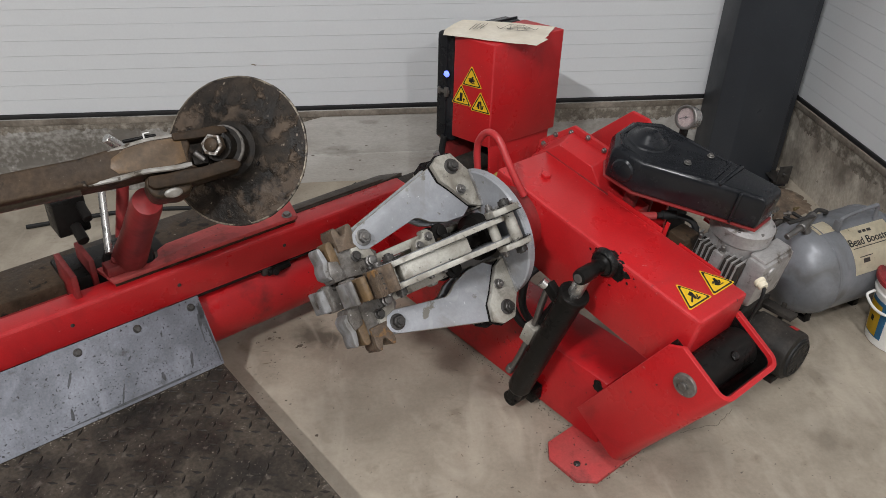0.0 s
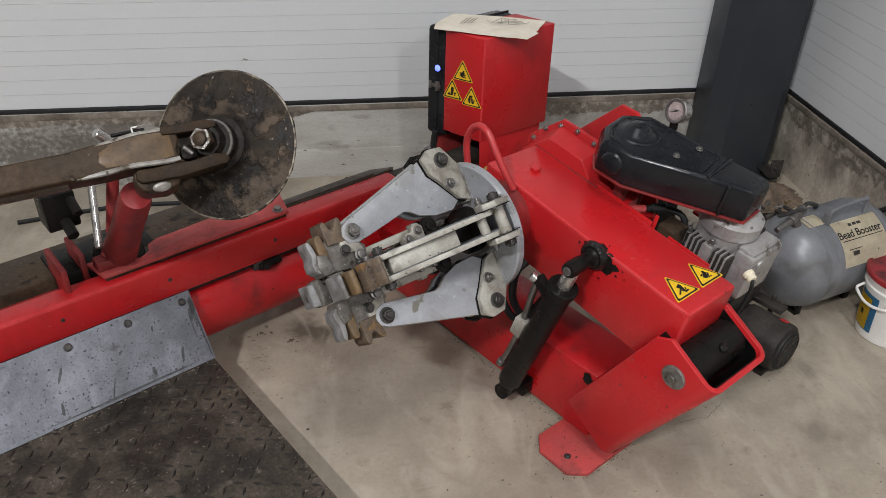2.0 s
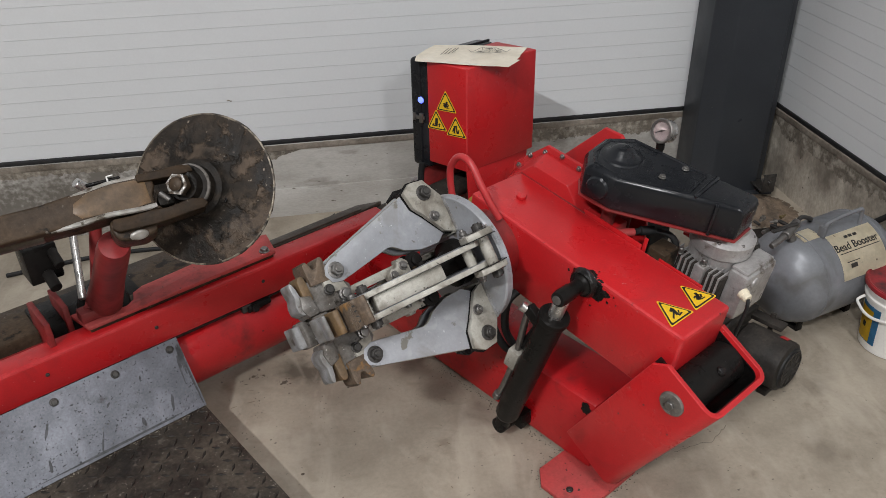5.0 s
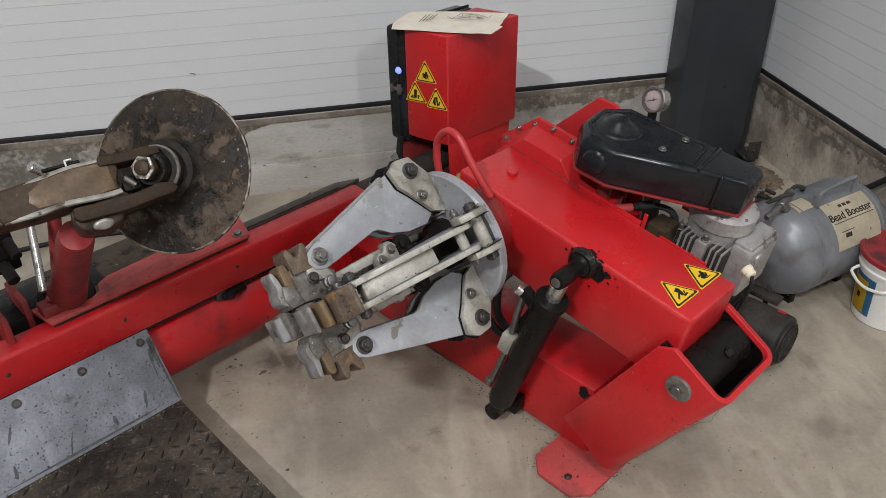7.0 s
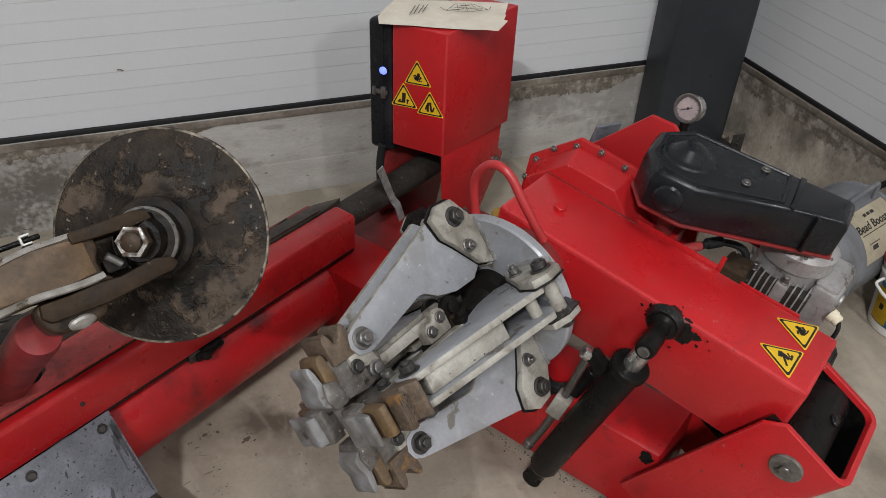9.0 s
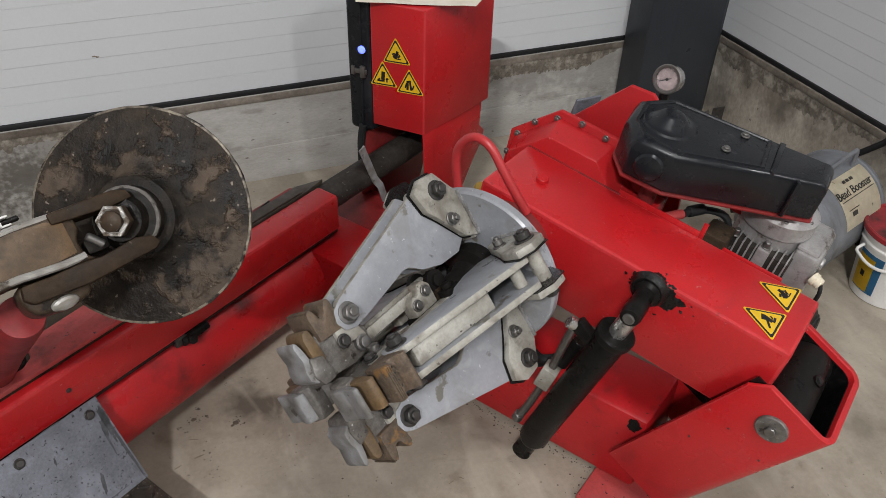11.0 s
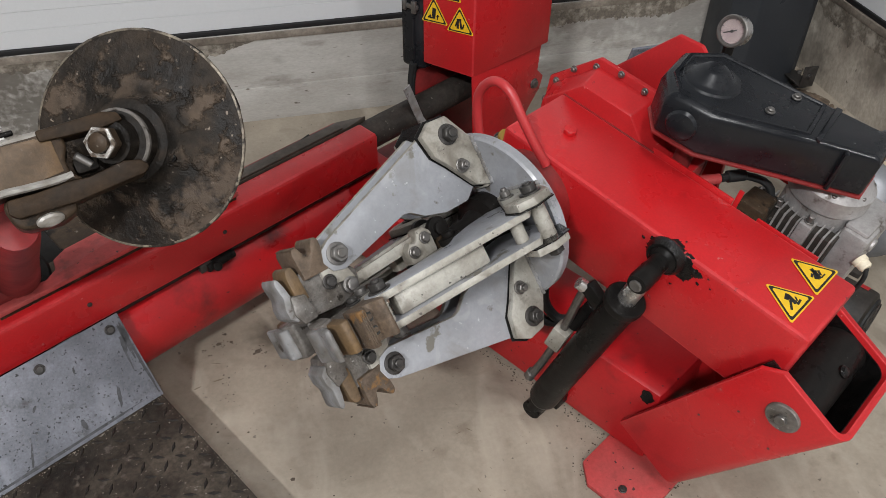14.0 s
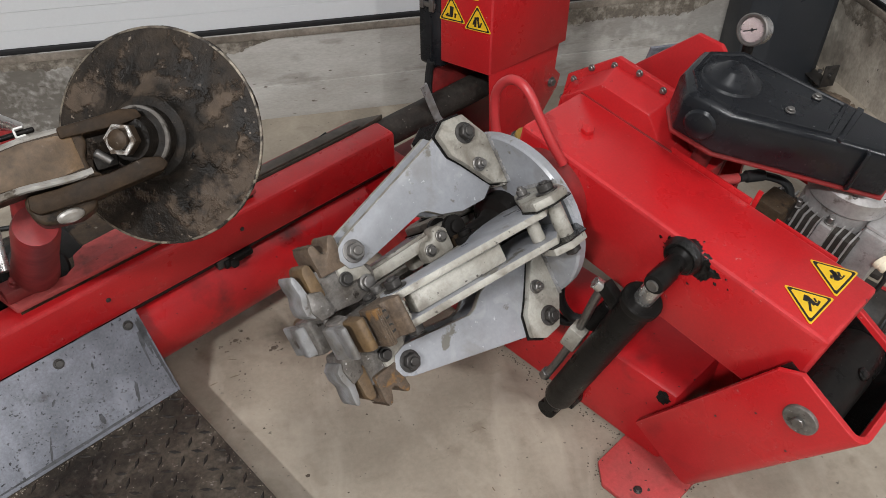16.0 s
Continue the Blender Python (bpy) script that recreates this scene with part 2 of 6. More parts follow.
LABEL_M = surface("yellowed_label", (0.78, 0.71, 0.55), (0.62, 0.54, 0.39), 0.6, scale=14, amount=0.5, grain_amt=0.10, bump=0.03,
                  spots=(0.16, 0.12, 0.08), spot_scale=40, spot_cut=0.66)
BLUE = plain("blue_print", (0.05, 0.22, 0.42), 0.45)
WHITE = plain("white_plastic", (0.75, 0.74, 0.70), 0.4)
HOSE_RED = surface("red_hose", (0.50, 0.035, 0.04), (0.36, 0.03, 0.03), 0.4, scale=30, grain_amt=0.1, bump=0.03)
CONCRETE = surface("floor_concrete", (0.350, 0.303, 0.240), (0.258, 0.221, 0.173), 0.5, scale=4.2, amount=0.9, grain=90, grain_amt=0.11,
                   bump=0.05, spots=(0.165, 0.132, 0.098), spot_scale=9, spot_cut=0.60, spot_soft=0.2, rough_var=0.14, specks=(0.12, 0.10, 0.08), speck_scale=70, speck_cut=0.70)
STAINS = ((0.36, 2.33, 0.10), (1.57, 1.885, 0.045), (0.15, 2.47, 0.10), (0.26, 2.41, 0.07), (0.90, 1.90, 0.12), (0.55, 2.52, 0.14), (1.30, 2.35, 0.22),
          (1.66, 2.12, 0.05), (0.10, 2.95, 0.12), (0.74, 2.16, 0.05), (1.12, 1.42, 0.05))


def add_stains(m, places, colour, amount=0.45, grain=9.0):
    """Oil spots soaked into the floor, each with a ragged edge."""
    n, l = m.node_tree.nodes, m.node_tree.links
    b = n["Principled BSDF"]
    src = b.inputs["Base Color"].links[0].from_socket
    co = n.new("ShaderNodeTexCoord")
    ns = n.new("ShaderNodeTexNoise")
    ns.inputs["Scale"].default_value, ns.inputs["Detail"].default_value = grain, 8.0
    l.new(co.outputs["Object"], ns.inputs["Vector"])
    total = None
    for x, y, z, r in places:
        d = n.new("ShaderNodeVectorMath")
        d.operation = "DISTANCE"
        d.inputs[1].default_value = (x, y, z)
        l.new(co.outputs["Object"], d.inputs[0])
        a = n.new("ShaderNodeMath")
        a.operation = "MULTIPLY_ADD"
        a.inputs[1].default_value, a.inputs[2].default_value = r * 2.4, -r * 1.2
        l.new(ns.outputs["Fac"], a.inputs[0])
        e = n.new("ShaderNodeMath")
        e.operation = "ADD"
        l.new(d.outputs["Value"], e.inputs[0])
        l.new(a.outputs[0], e.inputs[1])
        k = n.new("ShaderNodeMapRange")
        k.inputs["From Min"].default_value, k.inputs["From Max"].default_value = r * 1.15, r * 0.45
        l.new(e.outputs[0], k.inputs["Value"])
        if total is None:
            total = k.outputs[0]
        else:
            mx = n.new("ShaderNodeMath")
            mx.operation = "MAXIMUM"
            l.new(total, mx.inputs[0])
            l.new(k.outputs[0], mx.inputs[1])
            total = mx.outputs[0]
    g = n.new("ShaderNodeMath")
    g.operation = "MULTIPLY"
    g.inputs[1].default_value = amount
    l.new(total, g.inputs[0])
    mix = n.new("ShaderNodeMix")
    mix.data_type = "RGBA"
    l.new(g.outputs[0], mix.inputs[0])
    l.new(src, mix.inputs[6])
    mix.inputs[7].default_value = (*colour, 1)
    l.new(mix.outputs[2], b.inputs["Base Color"])


add_stains(CONCRETE, [(x, y, 0.0, r) for x, y, r in STAINS], (0.13, 0.105, 0.08))
add_stains(CONCRETE, [(0.245, 2.445, 0.0, 0.060), (0.295, 2.425, 0.0, 0.052)], (0.075, 0.062, 0.047), 0.85, 16.0)
add_stains(DISC_M, [(-0.52, 0.869, 0.736, 0.115), (-0.50, 0.80, 0.66, 0.06)], (0.0075, 0.0062, 0.005), 0.92, 26.0)
add_stains(DISC_M, [(-0.504, 0.765, 0.667, 0.034), (-0.502, 0.735, 0.639, 0.034), (-0.481, 0.716, 0.649, 0.028), (-0.53, 0.769, 0.636, 0.028), (-0.468, 0.742, 0.691, 0.026),
                    (-0.455, 0.735, 0.715, 0.022), (-0.60, 0.93, 0.69, 0.02), (-0.56, 0.97, 0.78, 0.022)], (0.098, 0.072, 0.053), 0.7, 85.0)


def add_scuffs(m, colour, scale, cut, amount, stretch):
    """Faint rubbed streaks and smears laid over a base colour."""
    n, l = m.node_tree.nodes, m.node_tree.links
    b = n["Principled BSDF"]
    src = b.inputs["Base Color"].links[0].from_socket
    co, mp, ns, rg, g, mix = (n.new("ShaderNode" + k) for k in ("TexCoord", "Mapping", "TexNoise", "MapRange", "Math", "Mix"))
    mp.inputs["Scale"].default_value, mp.inputs["Rotation"].default_value = stretch, (0, 0, radians(35))
    ns.inputs["Scale"].default_value, ns.inputs["Detail"].default_value, ns.inputs["Distortion"].default_value = scale, 7.0, 1.2
    rg.inputs["From Min"].default_value, rg.inputs["From Max"].default_value = cut, cut + 0.16
    g.operation, g.inputs[1].default_value = "MULTIPLY", amount
    mix.data_type = "RGBA"
    l.new(co.outputs["Object"], mp.inputs["Vector"])
    l.new(mp.outputs[0], ns.inputs["Vector"])
    l.new(ns.outputs["Fac"], rg.inputs["Value"])
    l.new(rg.outputs[0], g.inputs[0])
    l.new(g.outputs[0], mix.inputs[0])
    l.new(src, mix.inputs[6])
    mix.inputs[7].default_value = (*colour, 1)
    l.new(mix.outputs[2], b.inputs["Base Color"])


add_scuffs(CONCRETE, (0.50, 0.445, 0.365), 7.0, 0.52, 0.45, (1.0, 0.45, 1.0))
add_scuffs(CONCRETE, (0.19, 0.155, 0.115), 13.0, 0.60, 0.45, (0.6, 1.0, 1.0))
add_scuffs(RED, (0.22, 0.010, 0.012), 9.0, 0.60, 0.5, (1.0, 1.0, 0.6))
add_scuffs(TREAD, (0.016, 0.013, 0.011), 6.0, 0.52, 0.7, (1.0, 1.0, 1.0))
add_scuffs(GREY_WORN, (0.11, 0.090, 0.068), 17.0, 0.50, 0.62, (1.0, 1.0, 1.0))
add_scuffs(GREY_PAINT, (0.20, 0.185, 0.160), 12.0, 0.55, 0.45, (1.0, 1.0, 1.0))
add_scuffs(GREY_PAINT, (0.46, 0.465, 0.475), 16.0, 0.57, 0.5, (1.0, 0.4, 1.0))
add_scuffs(TANK_M, (0.085, 0.078, 0.068), 10.0, 0.56, 0.55, (1.0, 1.0, 0.5))
add_scuffs(SHEET_M, (0.33, 0.345, 0.39), 11.0, 0.54, 0.5, (1.0, 1.0, 0.3))
DADO_M = surface("cast_concrete_plinth", (0.47, 0.455, 0.425), (0.36, 0.342, 0.312), 0.8, scale=3.4, amount=0.8, grain=70, grain_amt=0.13,
                 bump=0.12, spots=(0.17, 0.15, 0.125), spot_scale=5.0, spot_cut=0.58, spot_soft=0.24, stretch=(0.9, 0.9, 3.0), specks=(0.14, 0.12, 0.10), speck_scale=30, speck_cut=0.72)
DADO_RUNS = surface("streaked_concrete_plinth", (0.50, 0.455, 0.385), (0.31, 0.272, 0.22), 0.8, scale=3.0, amount=0.8, grain=60, grain_amt=0.25,
                    bump=0.2, spots=(0.12, 0.10, 0.08), spot_scale=4.0, spot_cut=0.50, spot_soft=0.25, stretch=(1.5, 1.5, 0.9), specks=(0.12, 0.10, 0.08), speck_scale=30, speck_cut=0.72)
add_stains(DADO_M, [(x, 3.40, z, r) for x, z, r in ((1.02, 0.26, 0.09), (1.16, 0.24, 0.10), (1.30, 0.27, 0.09), (1.44, 0.23, 0.11), (1.60, 0.25, 0.12), (1.75, 0.2, 0.14), (1.74, 0.05, 0.12),
                                                  (-0.12, 0.22, 0.11), (-0.28, 0.19, 0.13), (-0.45, 0.2, 0.14), (-0.64, 0.22, 0.14), (-0.85, 0.2, 0.16))], (0.10, 0.086, 0.07), 0.42, 30.0)
add_stains(DADO_M, [(x, 3.40, z, r) for x, z, r in ((-0.2, 0.15, 0.10), (-0.36, 0.1, 0.14), (-0.55, 0.13, 0.15), (-0.75, 0.1, 0.16), (-0.95, 0.12, 0.16), (-0.42, 0.24, 0.09), (-0.62, 0.03, 0.11))], (0.085, 0.072, 0.056), 0.75, 60.0)
add_stains(DADO_RUNS, [(2.19, y, z, r) for y, z, r in ((3.3, 0.24, 0.10), (3.15, 0.26, 0.08), (2.98, 0.23, 0.11), (2.80, 0.25, 0.09), (2.62, 0.22, 0.12), (2.45, 0.25, 0.10), (2.25, 0.24, 0.1), (3.3, 0.08, 0.10))], (0.09, 0.076, 0.06), 0.42, 30.0)
LEDGE_M = surface("brown_grimed_ledge", (0.26, 0.225, 0.185), (0.11, 0.09, 0.07), 0.85, scale=6, amount=0.9, grain=70, grain_amt=0.3, bump=0.25)
PANEL_M = surface("white_wall_panel", (0.63, 0.644, 0.654), (0.59, 0.602, 0.612), 0.45, scale=2.2, amount=0.5, grain=130, grain_amt=0.025,
                  bump=0.01, spots=(0.50, 0.47, 0.41), spot_scale=12, spot_cut=0.74)
# dark grey for unseen walls and ceiling, chosen to limit bounced light
HALL_M = surface("dark_unseen_hall", (0.14, 0.14, 0.14), (0.10, 0.10, 0.10), 0.7, scale=1.5, grain_amt=0.06)
SEAL_M = plain("black_seal", (0.012, 0.012, 0.013), 0.6)
LAMP_ON, _n, _l, _b = node_mat("blue_pilot_lamp")
_b.inputs["Base Color"].default_value = (0.2, 0.3, 1, 1)
_b.inputs["Emission Color"].default_value = (0.10, 0.14, 1, 1)
_b.inputs["Emission Strength"].default_value = 2.2
GLASS, _n, _l, _b = node_mat("gauge_glass")
_b.inputs["Transmission Weight"].default_value, _b.inputs["Roughness"].default_value = 1.0, 0.03
_b.inputs["IOR"].default_value = 1.2


# ---- mesh helpers ----
def V3(*a):
    return Vector(a)


def frame_of(p0, p1, up=(0, 0, 1)):
    """A pose at p0 whose z runs to p1."""
    z = (Vector(p1) - Vector(p0)).normalized()
    u = Vector(up)
    if abs(z.dot(u)) > 0.98:
        u = Vector((1, 0, 0))
    x = u.cross(z).normalized()
    y = z.cross(x)
    m = Matrix((x, y, z)).transposed().to_4x4()
    m.translation = Vector(p0)
    return m


def join(*bms):
    out = bms[0]
    for b in bms[1:]:
        me = bpy.data.meshes.new("tmp")
        b.to_mesh(me)
        out.from_mesh(me)
        bpy.data.meshes.remove(me)
        b.free()
    return out


def bevelled(bm, width, segs=2, angle=25):
    edges = [e for e in bm.edges if len(e.link_faces) == 2 and e.calc_face_angle(0) > radians(angle)]
    if width > 0 and edges:
        bmesh.ops.bevel(bm, geom=edges, offset=width, segments=segs, profile=0.5, affect="EDGES", clamp_overlap=True)
    return bm


def box(x0, x1, y0, y1, z0, z1, bevel=0.003, m=None):
    bm = bmesh.new()
    bmesh.ops.create_cube(bm, size=1, matrix=Matrix.Translation(((x0 + x1) / 2, (y0 + y1) / 2, (z0 + z1) / 2)) @ Matrix.Diagonal((x1 - x0, y1 - y0, z1 - z0, 1)))
    bevelled(bm, bevel)
    if m:
        bm.transform(m)
    return bm


def prism(poly, h, m=None, bevel=0.002, z0=0.0, segs=2):
    """A flat outline in x, y made solid from z0 to z0 + h."""
    bm = bmesh.new()
    lo = [bm.verts.new((x, y, z0)) for x, y in poly]
    f = bm.faces.new(lo)
    ex = bmesh.ops.extrude_face_region(bm, geom=[f])
    bmesh.ops.translate(bm, verts=[v for v in ex["geom"] if isinstance(v, bmesh.types.BMVert)], vec=(0, 0, h))
    bmesh.ops.recalc_face_normals(bm, faces=bm.faces)
    bevelled(bm, bevel, segs)
    if m:
        bm.transform(m)
    return bm


def loft(rings, close=True, caps=True):
    """Rings of points joined one to the next."""
    bm = bmesh.new()
    vs = [[bm.verts.new(p) for p in r] for r in rings]
    n = len(rings[0])
    for a, b in zip(vs, vs[1:]):
        for i in range(n if close else n - 1):
            bm.faces.new((a[i], a[(i + 1) % n], b[(i + 1) % n], b[i]))
    if caps:
        bm.faces.new(list(reversed(vs[0])))
        bm.faces.new(vs[-1])
    bmesh.ops.recalc_face_normals(bm, faces=bm.faces)
    return bm


def turned(profile, m=None, segs=40):
    """A profile of (radius, height) turned round z."""
    rings = [[(r * math.cos(2 * math.pi * i / segs), r * math.sin(2 * math.pi * i / segs), z) for i in range(segs)] for r, z in profile]
    bm = loft(rings)
    if m:
        bm.transform(m)
    return bm


def hoop(profile, m=None, segs=40):
    """A closed profile of (radius, height) turned round z, open in the middle."""
    prof = list(profile) + [profile[0]]
    rings = [[(r * math.cos(2 * math.pi * i / segs), r * math.sin(2 * math.pi * i / segs), z) for i in range(segs)] for r, z in prof]
    bm = loft(rings, True, False)
    bmesh.ops.remove_doubles(bm, verts=bm.verts, dist=1e-6)
    bmesh.ops.recalc_face_normals(bm, faces=bm.faces)
    if m:
        bm.transform(m)
    return bm


def rod(p0, p1, r, segs=20, bevel=0.0015):
    h = (Vector(p1) - Vector(p0)).length
    b = min(bevel, r * 0.4, h * 0.3)
    return turned([(r - b, 0), (r, b), (r, h - b), (r - b, h)], frame_of(p0, p1), segs)


def pipe(points, r, segs=10, smooth=6):
    """A round hose along a smooth line through points."""
    pts = [Vector(p) for p in points]
    line = []
    for i in range(len(pts) - 1):
        p0, p1, p2, p3 = pts[max(i - 1, 0)], pts[i], pts[i + 1], pts[min(i + 2, len(pts) - 1)]
        for k in range(smooth):
            s = k / smooth
            line.append(0.5 * ((2 * p1) + (p2 - p0) * s + (2 * p0 - 5 * p1 + 4 * p2 - p3) * s * s + (3 * p1 - p0 - 3 * p2 + p3) * s ** 3))
    line.append(pts[-1])
    rings = []
    nrm = None
    for i, p in enumerate(line):
        d = (line[min(i + 1, len(line) - 1)] - line[max(i - 1, 0)]).normalized()
        if nrm is None:
            nrm = d.orthogonal().normalized()
        nrm = (nrm - d * nrm.dot(d)).normalized()
        b = d.cross(nrm)
        rings.append([p + r * (math.cos(2 * math.pi * k / segs) * nrm + math.sin(2 * math.pi * k / segs) * b) for k in range(segs)])
    return loft(rings)


def hexbolt(p, d, r=0.011, h=0.010, washer=True, stud=0.0):
    """A hexagon bolt head at p that stands along d."""
    m = frame_of(p, Vector(p) + Vector(d))
    parts = []
    z = 0.0
    if washer:
        parts.append(turned([(r * 1.45, 0), (r * 1.45, 0.0022), (r * 1.3, 0.003)], m, 20))
        z = 0.0028
    parts.append(prism([(r * 1.12 * math.cos(math.pi * k / 3), r * 1.12 * math.sin(math.pi * k / 3)) for k in range(6)], h, m, 0.0012, z, 1))
    if stud:
        parts.append(turned([(r * 0.6, z + h - 0.001), (r * 0.6, z + h + stud), (r * 0.5, z + h + stud + 0.001)], m, 14))
    return join(*parts)


def part(name, bm, material, parent=None, label="", smooth=True):
    me = bpy.data.meshes.new(name)
    bm.to_mesh(me)
    bm.free()
    me.materials.append(material)
    if smooth:
        me.shade_smooth()
        me.set_sharp_from_angle(angle=radians(32))
    ob = new(name, me)
    if parent is not None:
        ob.parent = parent
    if label:
        ob["label"] = label
    return ob


def worn_edges(ob, axis, material):
    """Gives the narrow edge faces of a flat plate, seen against its thin axis, a second material."""
    ob.data.materials.append(material)
    for f in ob.data.polygons:
        if abs(f.normal.dot(axis)) < 0.8:
            f.material_index = 1


def rubbed_highlit_edges(ob, width, material):
    """Gives the long narrow faces of rounded edges a lighter material: rubbed paint and painted highlights."""
    me = ob.data
    me.materials.append(material)
    for f in me.polygons:
        sides = sorted((me.vertices[a].co - me.vertices[b].co).length for a, b in f.edge_keys)
        if sides[0] < width and sides[-1] > 0.05 and len(sides) == 4:
            f.material_index = 1


def thing(name, label, category, m=None, group=""):
    ob = new(name)
    if m is not None:
        ob.matrix_world = m
    return tagged(ob, label, category, group)


def setting(name, bm, material, label, category, smooth=False):
    return tagged(part(name, bm, material, None, "", smooth), label, category, kind="structure")


# ---- setting: floor, walls, ceiling ----
WALL_Y, WALL_X = 3.40, 2.19
PLINTH = 0.30


def flat(x0, x1, y0, y1, z, up=True, cuts=1):
    bm = bmesh.new()
    bmesh.ops.create_grid(bm, x_segments=cuts, y_segments=cuts, size=0.5, matrix=Matrix.Translation(((x0 + x1) / 2, (y0 + y1) / 2, z)) @ Matrix.Diagonal((x1 - x0, y1 - y0, 1, 1)))
    return bm


setting("floor", box(-6.12, WALL_X + 0.3, -7.12, WALL_Y + 0.3, -0.12, 0.0, 0), CONCRETE, "worn beige concrete garage floor with dark oil stains", "floor")
setting("plinth_north", box(-6.0, WALL_X + 0.02, WALL_Y, WALL_Y + 0.22, -0.02, PLINTH, 0.006), DADO_M, "stained grey cast concrete plinth below white panels", "wall plinth")
setting("plinth_east", box(WALL_X, WALL_X + 0.22, -7.0, WALL_Y - 0.002, -0.02, PLINTH, 0.006), DADO_RUNS, "stained grey cast concrete plinth with dirt runs", "wall plinth")


part("ledge", box(-6.0, WALL_X - 0.005, WALL_Y - 0.003, WALL_Y + 0.05, 0.277, 0.2985, 0.001), LEDGE_M, bpy.data.objects["plinth_north"], "brown grimed ledge")
part("ledge", box(WALL_X - 0.003, WALL_X + 0.05, -7.0, WALL_Y - 0.005, 0.277, 0.2985, 0.001), LEDGE_M, bpy.data.objects["plinth_east"], "brown grimed ledge")
part("pour_line", box(-6.0, WALL_X - 0.005, WALL_Y - 0.0045, WALL_Y + 0.05, -0.01, 0.118, 0.002), DADO_M, bpy.data.objects["plinth_north"])


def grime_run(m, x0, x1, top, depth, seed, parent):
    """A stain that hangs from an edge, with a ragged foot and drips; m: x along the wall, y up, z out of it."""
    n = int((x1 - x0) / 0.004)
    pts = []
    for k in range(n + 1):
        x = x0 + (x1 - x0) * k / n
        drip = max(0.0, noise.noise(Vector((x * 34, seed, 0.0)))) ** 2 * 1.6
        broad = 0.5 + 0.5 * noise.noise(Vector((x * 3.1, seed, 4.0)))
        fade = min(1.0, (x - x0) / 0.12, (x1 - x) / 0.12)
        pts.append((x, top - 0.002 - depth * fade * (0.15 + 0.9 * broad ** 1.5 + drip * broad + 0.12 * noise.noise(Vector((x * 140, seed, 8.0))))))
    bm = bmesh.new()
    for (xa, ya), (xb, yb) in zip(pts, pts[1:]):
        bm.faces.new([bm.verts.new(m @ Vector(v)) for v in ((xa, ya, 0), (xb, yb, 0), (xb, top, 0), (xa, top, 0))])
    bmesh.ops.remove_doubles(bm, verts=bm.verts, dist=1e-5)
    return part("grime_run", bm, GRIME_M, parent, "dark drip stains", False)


EAST_FACE = Matrix(((0, 0, -1, WALL_X - 0.0012), (-1, 0, 0, 0), (0, 1, 0, 0), (0, 0, 0, 1)))
NORTH_FACE = Matrix(((1, 0, 0, 0), (0, 0, -1, WALL_Y - 0.0012), (0, 1, 0, 0), (0, 0, 0, 1)))
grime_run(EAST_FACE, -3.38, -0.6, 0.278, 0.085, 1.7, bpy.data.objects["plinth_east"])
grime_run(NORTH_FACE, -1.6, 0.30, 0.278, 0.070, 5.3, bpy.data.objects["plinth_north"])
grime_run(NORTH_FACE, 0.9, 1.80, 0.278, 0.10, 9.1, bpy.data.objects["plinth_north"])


def panel_wall(name, length, m, label):
    """Sandwich panels with fine lengthwise ribs, pressed as shallow grooves; one strip a panel."""
    wall = setting(name, box(0, length, 0.0016, 0.12, PLINTH + 0.016, 7.6, 0, m), PANEL_M, label, "wall")
    part("seal", box(0, length, -0.006, 0.1, PLINTH + 0.001, PLINTH + 0.017, 0.002, m), SEAL_M, wall, "black rubber seal under the panels")
    z, k = PLINTH + 0.018, 0
    while z < 1.95:
        h = 0.053 if k % 5 else 0.0545
        part("panel_strip", box(0.001, length - 0.001, 0.0, 0.004, z, z + h - (0.0011 if k % 5 else 0.0022), 0.0, m), PANEL_M, wall)
        z += h
        k += 1
    part("panel_strip", box(0.001, length - 0.001, 0.0, 0.004, z, 7.58, 0.0005, m), PANEL_M, wall)
    return wall


panel_wall("wall_north", 8.18, Matrix.Translation((-6.0, WALL_Y + 0.01, 0)), "white sandwich panel wall with fine horizontal ribs")
panel_wall("wall_east", 10.4, Matrix.Translation((WALL_X + 0.008, WALL_Y + 0.008, 0)) @ pose(0, 0, 0, 0, 0, -90), "white ribbed sandwich panel wall meeting the corner")
# unseen walls and ceiling close the room and keep bounce low
setting("wall_west", box(-6.12, -6.0, -7.0, WALL_Y + 0.3, 0, 7.6, 0), HALL_M, "unseen dark grey wall that limits bounced light", "wall")
setting("wall_south", box(-6.0, WALL_X + 0.3, -7.12, -7.0, 0, 7.6, 0), HALL_M, "unseen dark grey wall that limits bounced light", "wall")
setting("ceiling", box(-6.12, WALL_X + 0.3, -7.12, WALL_Y + 0.3, 7.6, 7.7, 0), HALL_M, "unseen dark grey ceiling that limits bounced light", "ceiling")

# ---- steel column in the corner ----
col = thing("steel_column", "dark grey painted steel column standing in the corner", "column", Matrix.Translation((1.965, 3.29, 0)))
part("post", prism([(-0.16, 0.10), (-0.16, -0.03), (-0.085, -0.075), (0.11, -0.075), (0.125, -0.04), (0.16, -0.03), (0.16, 0.10)], 7.5, None, 0.006), COLUMN_M, col)
part("base_plate", box(-0.175, 0.175, -0.095, 0.10, 0, 0.016, 0.002), COLUMN_M, col)
for sx in (-0.17, 0.17):
    part("anchor_bolt", hexbolt((sx * 0.8, -0.082, 0.016), (0, 0, 1), 0.014, 0.014, True, 0.03), BOLT, col)

part("angle_bracket", join(box(0.085, 0.135, -0.165, -0.160, 0.05, 0.125, 0.001), box(0.085, 0.135, -0.160, -0.06, 0.05, 0.055, 0.001)), BOLT_DARK, col, "dark steel angle bracket")
